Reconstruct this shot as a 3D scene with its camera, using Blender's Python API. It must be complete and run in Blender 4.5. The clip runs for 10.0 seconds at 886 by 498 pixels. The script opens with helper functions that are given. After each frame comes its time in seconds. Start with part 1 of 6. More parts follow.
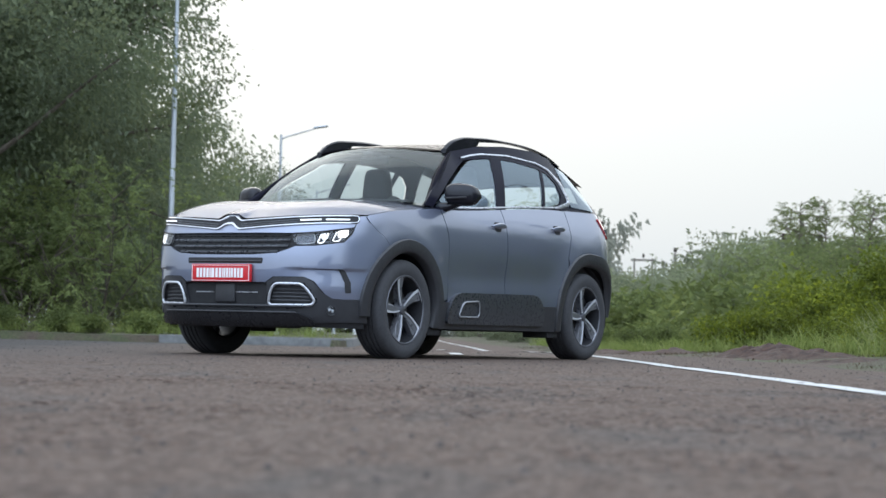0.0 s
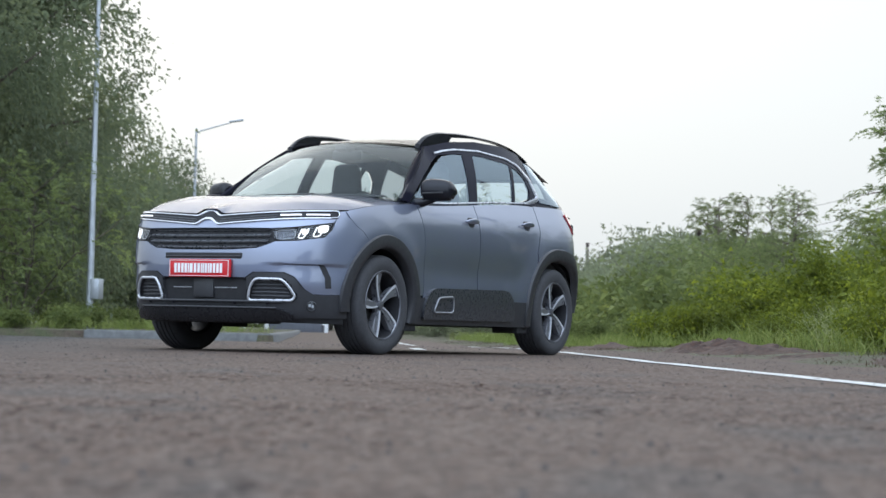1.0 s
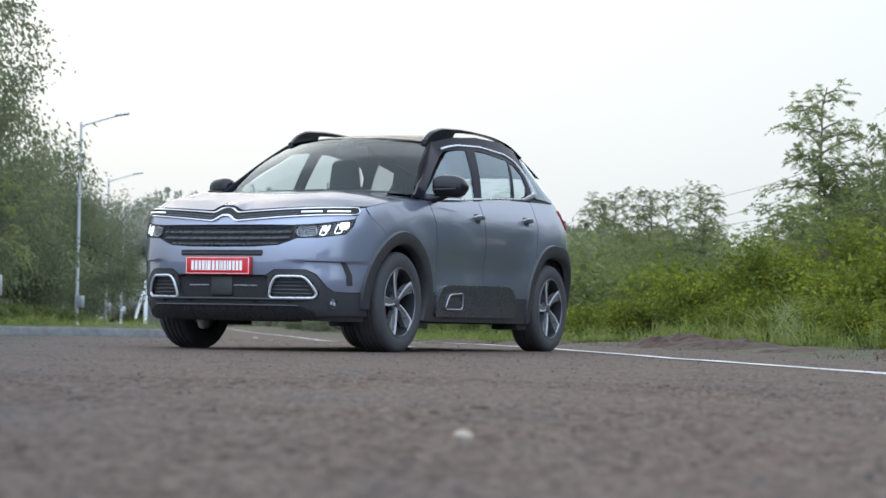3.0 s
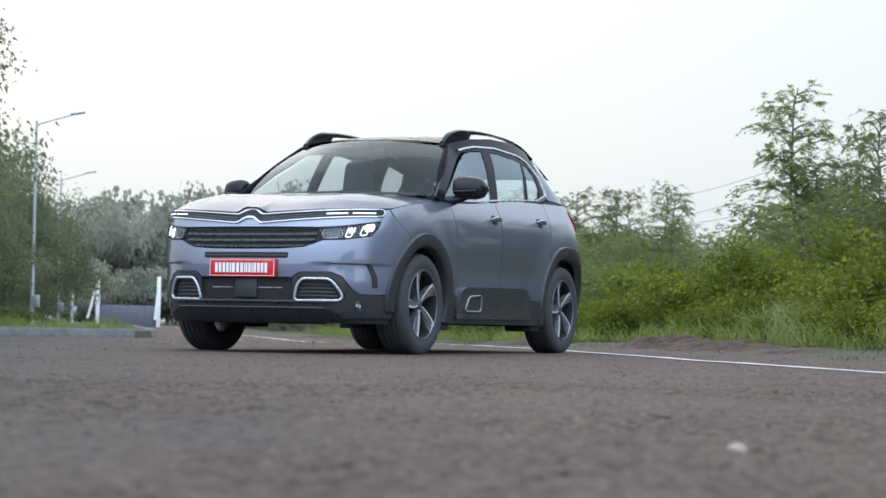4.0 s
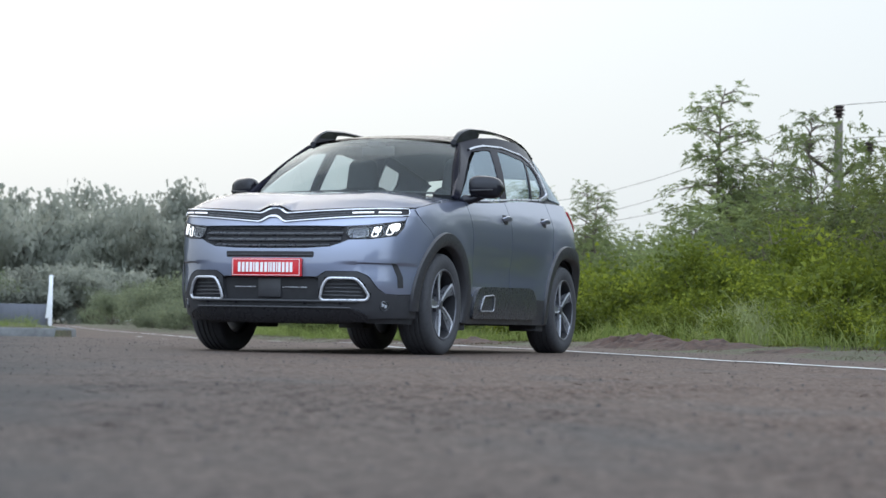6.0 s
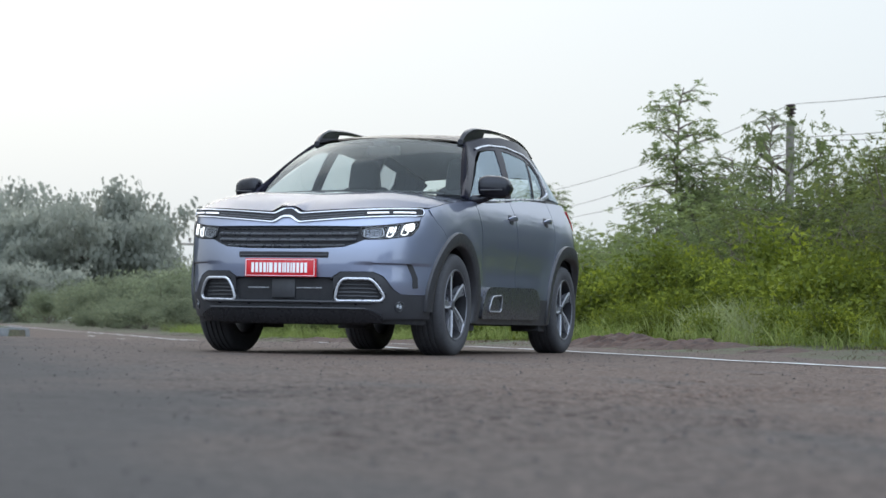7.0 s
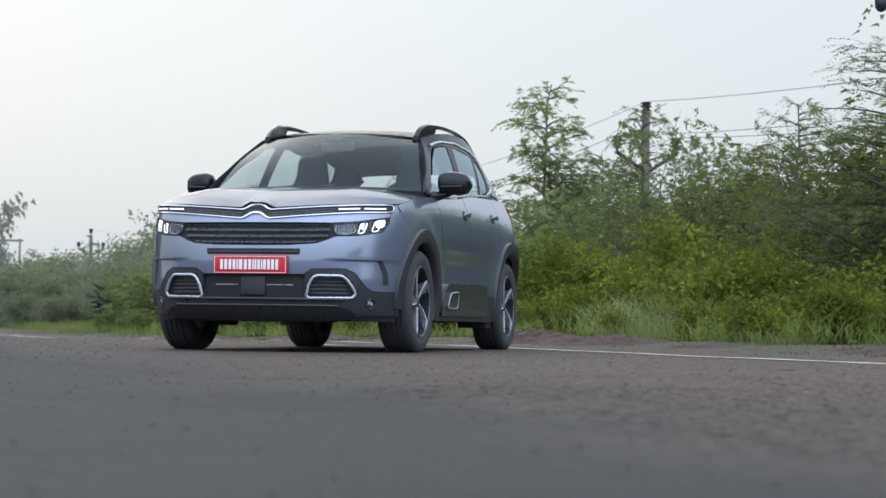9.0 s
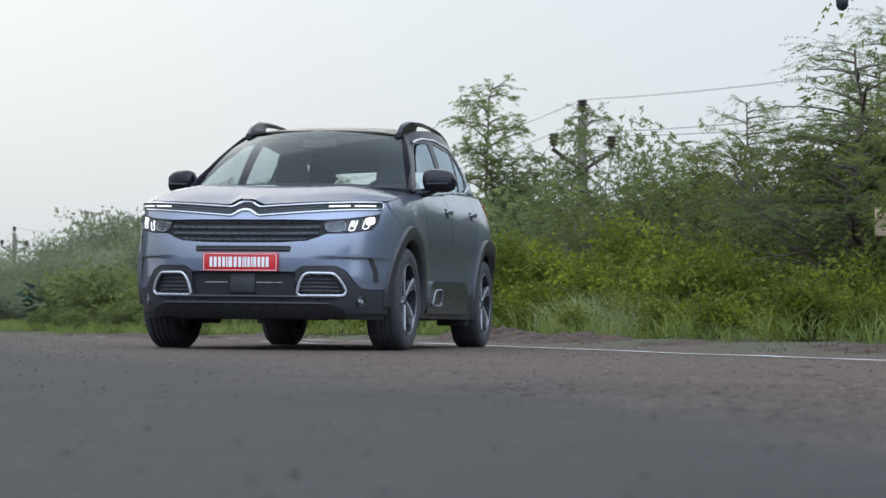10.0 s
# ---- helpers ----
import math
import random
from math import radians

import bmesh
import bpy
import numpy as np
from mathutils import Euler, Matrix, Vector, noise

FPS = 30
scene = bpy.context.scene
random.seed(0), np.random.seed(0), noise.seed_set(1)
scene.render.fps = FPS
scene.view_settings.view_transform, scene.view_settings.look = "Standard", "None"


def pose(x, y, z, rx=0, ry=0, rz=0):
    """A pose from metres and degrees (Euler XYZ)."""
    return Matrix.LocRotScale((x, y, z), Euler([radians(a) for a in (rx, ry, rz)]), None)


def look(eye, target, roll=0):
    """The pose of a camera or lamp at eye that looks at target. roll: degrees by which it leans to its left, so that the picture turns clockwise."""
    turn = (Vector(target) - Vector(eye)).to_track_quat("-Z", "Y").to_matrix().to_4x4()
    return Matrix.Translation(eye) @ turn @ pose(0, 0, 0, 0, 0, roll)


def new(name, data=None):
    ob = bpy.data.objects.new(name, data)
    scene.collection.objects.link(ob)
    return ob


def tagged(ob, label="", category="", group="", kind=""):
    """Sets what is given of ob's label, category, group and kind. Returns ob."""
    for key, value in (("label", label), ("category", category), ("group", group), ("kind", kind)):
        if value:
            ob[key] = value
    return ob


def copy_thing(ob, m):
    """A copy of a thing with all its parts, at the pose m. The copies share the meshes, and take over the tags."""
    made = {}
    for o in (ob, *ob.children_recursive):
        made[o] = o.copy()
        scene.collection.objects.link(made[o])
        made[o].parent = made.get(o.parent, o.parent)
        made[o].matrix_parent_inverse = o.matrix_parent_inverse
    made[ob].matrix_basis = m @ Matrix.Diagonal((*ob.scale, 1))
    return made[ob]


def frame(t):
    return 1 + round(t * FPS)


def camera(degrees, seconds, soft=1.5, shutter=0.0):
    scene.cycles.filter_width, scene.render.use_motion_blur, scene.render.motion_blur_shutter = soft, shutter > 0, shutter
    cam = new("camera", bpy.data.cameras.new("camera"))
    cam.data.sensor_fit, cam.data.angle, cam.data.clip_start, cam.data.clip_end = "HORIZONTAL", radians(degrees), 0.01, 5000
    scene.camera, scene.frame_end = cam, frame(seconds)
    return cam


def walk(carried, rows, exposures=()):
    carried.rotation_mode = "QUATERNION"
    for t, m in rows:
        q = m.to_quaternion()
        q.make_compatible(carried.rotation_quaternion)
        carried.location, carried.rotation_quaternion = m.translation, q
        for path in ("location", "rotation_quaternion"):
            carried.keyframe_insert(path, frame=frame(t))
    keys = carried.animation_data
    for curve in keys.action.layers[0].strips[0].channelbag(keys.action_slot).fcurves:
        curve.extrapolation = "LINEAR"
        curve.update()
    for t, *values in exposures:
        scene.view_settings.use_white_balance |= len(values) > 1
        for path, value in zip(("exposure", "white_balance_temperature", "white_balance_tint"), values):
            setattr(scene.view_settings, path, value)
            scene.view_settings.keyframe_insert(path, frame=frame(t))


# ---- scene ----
cam = camera(23.6, 10.0)
PATH = [
    (0, (8.985, -13.964, 0.196), (7.934, -12.264, 0.275), 1.4),
    (0.5, (8.764, -14.096, 0.195), (7.752, -12.373, 0.273), 1.4),
    (1, (8.53, -14.202, 0.191), (7.556, -12.457, 0.267), 1.4),
    (1.5, (8.29, -14.303, 0.185), (7.353, -12.538, 0.26), 1.4),
    (2, (8.041, -14.406, 0.188), (7.135, -12.625, 0.263), 1.3),
    (2.5, (7.791, -14.498, 0.187), (6.908, -12.705, 0.261), 1.2),
    (4, (7.044, -14.788, 0.203), (6.228, -12.964, 0.276), 1.1),
    (4.5, (6.779, -14.876, 0.197), (5.992, -13.039, 0.271), 1.1),
    (5, (6.521, -14.975, 0.194), (5.764, -13.126, 0.268), 1.1),
    (5.5, (6.34, -15.015, 0.193), (5.602, -13.157, 0.267), 1.1),
    (7, (5.585, -15.196, 0.203), (4.931, -13.308, 0.276), 1.0),
    (7.5, (5.33, -15.226, 0.203), (4.705, -13.327, 0.276), 0.9),
    (8, (5.086, -15.292, 0.201), (4.499, -13.381, 0.274), 0.9),
    (8.5, (4.852, -15.363, 0.191), (4.311, -13.439, 0.264), 0.9),
    (9, (4.621, -15.418, 0.193), (4.128, -13.481, 0.265), 0.8),
    (9.5, (4.38, -15.419, 0.183), (3.931, -13.471, 0.255), 0.7),
    (10, (4.157, -15.482, 0.185), (3.738, -13.528, 0.256), 0.7),
]
walk(cam, [(t, look(eye, target, roll)) for t, eye, target, roll in PATH],
     [(0.0, 0.0), (5.0, 0.0), (7.0, -0.03), (8.0, -0.09), (9.0, -0.14), (10.0, -0.18)])
cam.data.dof.use_dof = True
cam.data.dof.focus_distance = 15.3
cam.data.dof.aperture_fstop = 6.0

# ---- world and light: hazy overcast, brightest behind the car ----
SUN_AZ, SUN_EL = 36.0, 30.0      # degrees left of +y, above the horizon
world = bpy.data.worlds.new("sky")
scene.world = world
world.use_nodes = True
wt = world.node_tree
wt.nodes.clear()
w_out = wt.nodes.new("ShaderNodeOutputWorld")
w_bg = wt.nodes.new("ShaderNodeBackground")
w_sky = wt.nodes.new("ShaderNodeTexSky")
w_sky.sky_type = "NISHITA"
w_sky.sun_disc = False
w_sky.sun_elevation = radians(SUN_EL)
w_sky.sun_rotation = radians(-SUN_AZ)
w_sky.air_density, w_sky.dust_density, w_sky.ozone_density = 1.0, 6.0, 1.0
# overcast dome: about three times brighter overhead than at the horizon
w_co = wt.nodes.new("ShaderNodeTexCoord")
w_sep = wt.nodes.new("ShaderNodeSeparateXYZ")
w_dome = wt.nodes.new("ShaderNodeValToRGB")
for k, (p, c) in enumerate(((0.0, (7.0, 7.8, 8.4)), (0.18, (7.5, 8.5, 9.3)), (0.45, (12.2, 13.9, 15.9)), (1.0, (15.0, 17.0, 19.5)))):
    e = w_dome.color_ramp.elements[k] if k < 2 else w_dome.color_ramp.elements.new(p)
    e.position, e.color = p, (*c, 1)
w_mix = wt.nodes.new("ShaderNodeMixRGB")
w_mix.inputs[0].default_value = 0.88
w_bg.inputs[1].default_value = 0.11
wt.links.new(w_co.outputs["Generated"], w_sep.inputs[0])
wt.links.new(w_sep.outputs[2], w_dome.inputs[0])
wt.links.new(w_sky.outputs[0], w_mix.inputs[1])
# on the unseen side away from the sun: bluer, doubled to light camera-facing surfaces
w_far = wt.nodes.new("ShaderNodeMapRange")
w_far.inputs["From Min"].default_value = 0.25
w_far.inputs["From Max"].default_value = -0.8
w_blue = wt.nodes.new("ShaderNodeMixRGB")
w_blue.blend_type = "MULTIPLY"
w_blue.inputs[2].default_value = (1.92, 2.06, 2.30, 1)
w_dir = wt.nodes.new("ShaderNodeVectorMath")
w_dir.operation = "DOT_PRODUCT"
w_dir.inputs[1].default_value = (-0.55, 0.835, 0.0)
wt.links.new(w_co.outputs["Generated"], w_dir.inputs[0])
wt.links.new(w_dir.outputs["Value"], w_far.inputs["Value"])
wt.links.new(w_far.outputs[0], w_blue.inputs[0])
wt.links.new(w_dome.outputs[0], w_blue.inputs[1])
wt.links.new(w_blue.outputs[0], w_mix.inputs[2])
wt.links.new(w_mix.outputs[0], w_bg.inputs[0])
wt.links.new(w_bg.outputs[0], w_out.inputs[0])

sun = new("sun", bpy.data.lights.new("sun", "SUN"))
sun.data.energy = 0.7
sun.data.angle = radians(60)
sun.data.color = (1.0, 0.95, 0.88)
_az, _el = radians(SUN_AZ), radians(SUN_EL)
sun_dir = Vector((-math.sin(_az) * math.cos(_el), math.cos(_az) * math.cos(_el), math.sin(_el)))
sun.matrix_world = look(sun_dir * 60, (0, 0, 0))

# ---- materials ----
def material(name):
    m = bpy.data.materials.new(name)
    m.use_nodes = True
    t = m.node_tree
    b = t.nodes["Principled BSDF"]
    return m, t, b


def node(t, kind, **inputs):
    n = t.nodes.new(kind)
    for k, v in inputs.items():
        n.inputs[k.replace("_", " ")].default_value = v
    return n


def ramp(t, fac, stops):
    r = t.nodes.new("ShaderNodeValToRGB")
    els = r.color_ramp.elements
    while len(els) < len(stops):
        els.new(0.5)
    for e, (p, c) in zip(els, stops):
        e.position, e.color = p, (*c, 1)
    t.links.new(fac, r.inputs[0])
    return r.outputs[0]


def coords(t, scale=(1, 1, 1), rot=0.0):
    c = t.nodes.new("ShaderNodeTexCoord")
    m = t.nodes.new("ShaderNodeMapping")
    m.inputs["Scale"].default_value = scale
    m.inputs["Rotation"].default_value = (0, 0, rot)
    t.links.new(c.outputs["Object"], m.inputs[0])
    return m.outputs[0]


def noise_tex(t, vec, scale, detail=6.0, rough=0.6):
    n = node(t, "ShaderNodeTexNoise", Scale=scale, Detail=detail, Roughness=rough)
    if vec is not None:
        t.links.new(vec, n.inputs["Vector"])
    return n.outputs["Fac"]


def bump(t, b, height, strength=0.3, distance=0.01, chain=None):
    n = node(t, "ShaderNodeBump", Strength=strength, Distance=distance)
    t.links.new(height, n.inputs["Height"])
    if chain is not None:
        t.links.new(chain, n.inputs["Normal"])
    t.links.new(n.outputs[0], b.inputs["Normal"])
    return n.outputs[0]


def mixc(t, fac, a, b, mode="MIX"):
    n = t.nodes.new("ShaderNodeMixRGB")
    n.blend_type = mode
    for i, v in ((0, fac), (1, a), (2, b)):
        if isinstance(v, (int, float)):
            n.inputs[i].default_value = v
        elif isinstance(v, tuple):
            n.inputs[i].default_value = (*v, 1)
        else:
            t.links.new(v, n.inputs[i])
    return n.outputs[0]


def simple(name, colour, rough=0.5, metal=0.0, coat=0.0, var=0.12, scale=9.0, rvar=0.1, emit=0.0, relief=0.0, spec=0.5):
    m, t, b = material(name)
    v = coords(t)
    f = noise_tex(t, v, scale)
    dark = tuple(c * (1 - var) for c in colour)
    light = tuple(min(1, c * (1 + var)) for c in colour)
    t.links.new(ramp(t, f, [(0.3, dark), (0.7, light)]), b.inputs["Base Color"])
    r = ramp(t, noise_tex(t, v, scale * 2.3), [(0.3, (max(0.02, rough - rvar),) * 3), (0.7, (min(1, rough + rvar),) * 3)])
    t.links.new(r, b.inputs["Roughness"])
    b.inputs["Metallic"].default_value = metal
    b.inputs["Coat Weight"].default_value = coat
    b.inputs["Coat Roughness"].default_value = 0.04
    b.inputs["Specular IOR Level"].default_value = spec
    if emit:
        b.inputs["Emission Color"].default_value = (*colour, 1)
        b.inputs["Emission Strength"].default_value = emit
    if relief:
        bump(t, b, noise_tex(t, v, scale * 12), relief, 0.004)
    return m


def paint_material():
    m, t, b = material("steel_grey_metallic_paint")
    v = coords(t)
    t.links.new(ramp(t, noise_tex(t, v, 2.0), [(0.3, (0.196, 0.220, 0.298)), (0.7, (0.208, 0.234, 0.314))]), b.inputs["Base Color"])
    flake = node(t, "ShaderNodeTexVoronoi", Scale=900.0)
    t.links.new(v, flake.inputs["Vector"])
    t.links.new(ramp(t, flake.outputs["Color"], [(0.2, (0.38, 0.38, 0.38)), (0.8, (0.48, 0.48, 0.48))]), b.inputs["Roughness"])
    b.inputs["Metallic"].default_value = 0.8
    b.inputs["Coat Weight"].default_value = 1.0
    b.inputs["Coat IOR"].default_value = 1.8
    b.inputs["Coat Roughness"].default_value = 0.02
    return m


def glass_material(name, tint, facing, gloss=(0.8, 0.8, 0.8)):
    """Thin glass: see-through, with a gloss that grows towards grazing view."""
    m, t, b = material(name)
    t.nodes.remove(b)
    out = [n for n in t.nodes if n.type == "OUTPUT_MATERIAL"][0]
    tr = t.nodes.new("ShaderNodeBsdfTransparent")
    tr.inputs[0].default_value = (*tint, 1)
    gl = t.nodes.new("ShaderNodeBsdfGlossy")
    gl.inputs["Roughness"].default_value = 0.02
    gl.inputs[0].default_value = (*gloss, 1)
    lw = node(t, "ShaderNodeLayerWeight", Blend=0.5)
    pw = t.nodes.new("ShaderNodeMath")
    pw.operation = "POWER"
    pw.inputs[1].default_value = 5.0
    mr = node(t, "ShaderNodeMapRange", To_Min=facing, To_Max=1.0)
    mx = t.nodes.new("ShaderNodeMixShader")
    t.links.new(lw.outputs["Facing"], pw.inputs[0])
    t.links.new(pw.outputs[0], mr.inputs["Value"])
    t.links.new(mr.outputs[0], mx.inputs[0])
    t.links.new(tr.outputs[0], mx.inputs[1])
    t.links.new(gl.outputs[0], mx.inputs[2])
    t.links.new(mx.outputs[0], out.inputs[0])
    return m


def asphalt_material():
    """Coarse, broken chip seal with a reddish dusting and patches of smoother dark binder."""
    m, t, b = material("worn_asphalt")
    v = coords(t)
    # noise is stretched along the line of sight so grains look even when foreshortened
    c0 = t.nodes.new("ShaderNodeTexCoord")
    axes = []
    for ax in ((0.842, 0.539, 0), (-0.539, 0.842, 0)):
        d0 = t.nodes.new("ShaderNodeVectorMath")
        d0.operation = "DOT_PRODUCT"
        d0.inputs[1].default_value = ax
        t.links.new(c0.outputs["Object"], d0.inputs[0])
        axes.append(d0.outputs["Value"])

    def drawn(k):
        mu = node(t, "ShaderNodeMath")
        mu.operation = "MULTIPLY"
        mu.inputs[1].default_value = k
        t.links.new(axes[1], mu.inputs[0])
        cx = t.nodes.new("ShaderNodeCombineXYZ")
        t.links.new(axes[0], cx.inputs[0])
        t.links.new(mu.outputs[0], cx.inputs[1])
        return cx.outputs[0]

    grain = noise_tex(t, drawn(0.3), 70.0, 4.0, 0.7)
    clod = noise_tex(t, drawn(0.4), 34.0, 6.0, 0.7)
    mid = noise_tex(t, drawn(0.35), 1.5, 7.0, 0.66)
    big = noise_tex(t, drawn(0.5), 0.7, 5.0, 0.6)
    chips = node(t, "ShaderNodeTexVoronoi", Scale=75.0)
    t.links.new(drawn(0.5), chips.inputs["Vector"])
    # Tone follows clod height: shade in the hollows is put into the colour.
    grey = ramp(t, clod, [(0.33, (0.023, 0.0205, 0.0195)), (0.50, (0.044, 0.0395, 0.0375)), (0.66, (0.078, 0.070, 0.065))])
    earth = ramp(t, clod, [(0.33, (0.036, 0.0205, 0.0142)), (0.49, (0.075, 0.0445, 0.0310)), (0.66, (0.130, 0.079, 0.0545))])
    col = mixc(t, ramp(t, mid, [(0.33, (0.15, 0.15, 0.15)), (0.47, (1, 1, 1))]), grey, earth)
    # Dark pits among the chips: their shade is coloured in.
    chip = mixc(t, 0.5, chips.outputs["Color"], (0.5, 0.5, 0.5))
    col = mixc(t, 0.45, col, ramp(t, chip, [(0.32, (0.010, 0.0085, 0.0078)), (0.5, (0.042, 0.034, 0.029)), (0.70, (0.155, 0.126, 0.106))]))
    col = mixc(t, ramp(t, grain, [(0.30, (0.65, 0.65, 0.65)), (0.42, (0, 0, 0))]), col, (0.020, 0.018, 0.017))
    # binder patches: drawn out along the carriageway, more of them towards its left
    c = t.nodes.new("ShaderNodeTexCoord")
    d = t.nodes.new("ShaderNodeVectorMath")
    d.operation = "DOT_PRODUCT"
    d.inputs[1].default_value = (0.842, 0.539, 0)
    t.links.new(c.outputs["Object"], d.inputs[0])
    wob = node(t, "ShaderNodeMath")
    wob.operation = "MULTIPLY_ADD"
    wob.inputs[1].default_value = 2.2
    t.links.new(big, wob.inputs[0])
    t.links.new(d.outputs["Value"], wob.inputs[2])
    mr = node(t, "ShaderNodeMapRange", From_Min=-2.02, From_Max=-1.62, To_Min=1.0, To_Max=0.0)
    t.links.new(wob.outputs[0], mr.inputs["Value"])
    # Grit darkens to the left; the trees' dull reflection is partly put into colour.
    mr2 = node(t, "ShaderNodeMapRange", From_Min=-1.9, From_Max=0.1, To_Min=0.70, To_Max=0.0)
    t.links.new(wob.outputs[0], mr2.inputs["Value"])
    worn = ramp(t, clod, [(0.33, (0.0125, 0.0112, 0.0107)), (0.50, (0.031, 0.0276, 0.0258)), (0.66, (0.061, 0.0545, 0.0505))])
    col = mixc(t, mr2.outputs[0], col, worn)
    smooth = mixc(t, ramp(t, mid, [(0.36, (0.7, 0.7, 0.7)), (0.50, (0, 0, 0))]), ramp(t, clod, [(0.36, (0.0178, 0.0174, 0.0174)), (0.64, (0.029, 0.0282, 0.0280))]), (0.0135, 0.0131, 0.0132))
    fac = mixc(t, 0.85, (0.0, 0.0, 0.0), mr.outputs[0])
    col = mixc(t, fac, col, smooth)
    t.links.new(col, b.inputs["Base Color"])
    b.inputs["Roughness"].default_value = 0.88
    b.inputs["Specular IOR Level"].default_value = 0.25
    bump(t, b, clod, 0.5, 0.012)
    return m


def earth_material():
    m, t, b = material("verge_earth_and_grass")
    v = coords(t)
    f = noise_tex(t, v, 1.1, 8.0)
    g = noise_tex(t, v, 24.0, 5.0)
    soil = ramp(t, g, [(0.3, (0.045, 0.030, 0.023)), (0.7, (0.10, 0.070, 0.052))])
    grass = ramp(t, g, [(0.3, (0.034, 0.040, 0.017)), (0.7, (0.075, 0.080, 0.034))])
    t.links.new(mixc(t, ramp(t, f, [(0.38, (0, 0, 0)), (0.55, (1, 1, 1))]), soil, grass), b.inputs["Base Color"])
    b.inputs["Roughness"].default_value = 0.95
    bump(t, b, g, 0.8, 0.05)
    return m


def leaf_material(name, dark, mid, light, trans=0.35, clump=1.1):
    """Leaves that differ a little one by one, and more from clump to clump."""
    m, t, b = material(name)
    gi = t.nodes.new("ShaderNodeNewGeometry")
    oi = t.nodes.new("ShaderNodeObjectInfo")
    mx0 = node(t, "ShaderNodeMath")
    mx0.operation = "MULTIPLY_ADD"
    mx0.inputs[1].default_value = 0.40
    t.links.new(gi.outputs["Random Per Island"], mx0.inputs[0])
    sub = node(t, "ShaderNodeMapRange", From_Min=0.34, From_Max=0.66, To_Min=0.0, To_Max=0.6)
    t.links.new(noise_tex(t, coords(t), clump, 3.0, 0.6), sub.inputs["Value"])
    t.links.new(sub.outputs[0], mx0.inputs[2])
    isl = ramp(t, mx0.outputs[0], [(0.0, dark), (0.55, mid), (1.0, light)])
    hsv = t.nodes.new("ShaderNodeHueSaturation")
    mr = node(t, "ShaderNodeMapRange", To_Min=0.75, To_Max=1.2)
    t.links.new(oi.outputs["Random"], mr.inputs["Value"])
    t.links.new(mr.outputs[0], hsv.inputs["Value"])
    t.links.new(isl, hsv.inputs["Color"])
    t.links.new(hsv.outputs[0], b.inputs["Base Color"])
    b.inputs["Roughness"].default_value = 0.65
    b.inputs["Specular IOR Level"].default_value = 0.2
    tl = t.nodes.new("ShaderNodeBsdfTranslucent")
    t.links.new(hsv.outputs[0], tl.inputs[0])
    mx = t.nodes.new("ShaderNodeMixShader")
    mx.inputs[0].default_value = trans
    out = [n for n in t.nodes if n.type == "OUTPUT_MATERIAL"][0]
    t.links.new(b.outputs[0], mx.inputs[1])
    t.links.new(tl.outputs[0], mx.inputs[2])
    t.links.new(mx.outputs[0], out.inputs[0])
    return m


PAINT = paint_material()
BLACK = simple("gloss_black_paint", (0.012, 0.012, 0.016), 0.08, 0.0, 0.0, spec=0.3, rvar=0.02)
ROOFBLACK = simple("black_roof_paint", (0.012, 0.012, 0.016), 0.12, spec=0.09, rvar=0.02)
# Near-black backing: shade inside the openings put into a colour.
VOID = simple("black_void_backing", (0.005, 0.005, 0.006), 0.9, spec=0.1)
LIP = simple("smooth_black_plastic", (0.014, 0.014, 0.016), 0.28, spec=0.4, rvar=0.05)
PILLAR = simple("dark_pillar_trim", (0.012, 0.012, 0.020), 0.18, spec=0.05, rvar=0.05)
CLAD = simple("matt_black_plastic", (0.028, 0.0285, 0.032), 0.45, relief=0.08, scale=20)
PROTECT = simple("satin_dark_grey_plastic", (0.034, 0.036, 0.041), 0.30, relief=0.03, scale=20)
DARK = simple("shadow_black_plastic", (0.017, 0.017, 0.019), 0.7)
CHROME = simple("polished_chrome", (0.60, 0.61, 0.64), 0.18, 1.0, var=0.03, rvar=0.03)
TRIM = simple("satin_silver_trim", (0.56, 0.57, 0.60), 0.30, 0.55, var=0.04)
DULLTRIM = simple("dull_silver_trim", (0.27, 0.275, 0.29), 0.35, 0.5, var=0.05)
SILVER = simple("machined_aluminium", (0.60, 0.61, 0.64), 0.38, 0.35, var=0.05)
RIMGREY = simple("satin_grey_rim_paint", (0.17, 0.173, 0.19), 0.32, 0.5)
RIMDARK = simple("dark_rim_paint", (0.018, 0.018, 0.020), 0.5, 0.0, spec=0.08)
SMOKE = simple("smoky_lamp_liner", (0.045, 0.047, 0.054), 0.3, 0.3)
GRILLE = simple("grey_black_grille_plastic", (0.095, 0.098, 0.104), 0.30)
RIMEDGE = simple("machined_rim_edge", (0.11, 0.112, 0.125), 0.35, 0.5)
BOWL = simple("bright_lamp_bowl", (0.80, 0.81, 0.83), 0.30, 0.9, var=0.04)
RUBBER = simple("tyre_rubber", (0.038, 0.038, 0.041), 0.8, relief=0.15, scale=30)
DISC = simple("brake_disc_steel", (0.12, 0.115, 0.11), 0.4, 0.9, scale=30)
GLASS = glass_material("windscreen_glass", (0.80, 0.86, 0.85), 0.060, (0.62, 0.68, 0.70))
TINT = glass_material("side_window_glass", (0.74, 0.82, 0.86), 0.21, (0.74, 0.88, 0.98))
QGLASS = glass_material("rear_quarter_glass", (0.55, 0.60, 0.63), 0.24, (0.70, 0.80, 0.90))
LENS = glass_material("lamp_lens", (0.93, 0.95, 0.96), 0.04)
LAMPWHITE = simple("lit_led_white", (1.0, 0.98, 0.95), 0.3, emit=3.5, var=0.0)
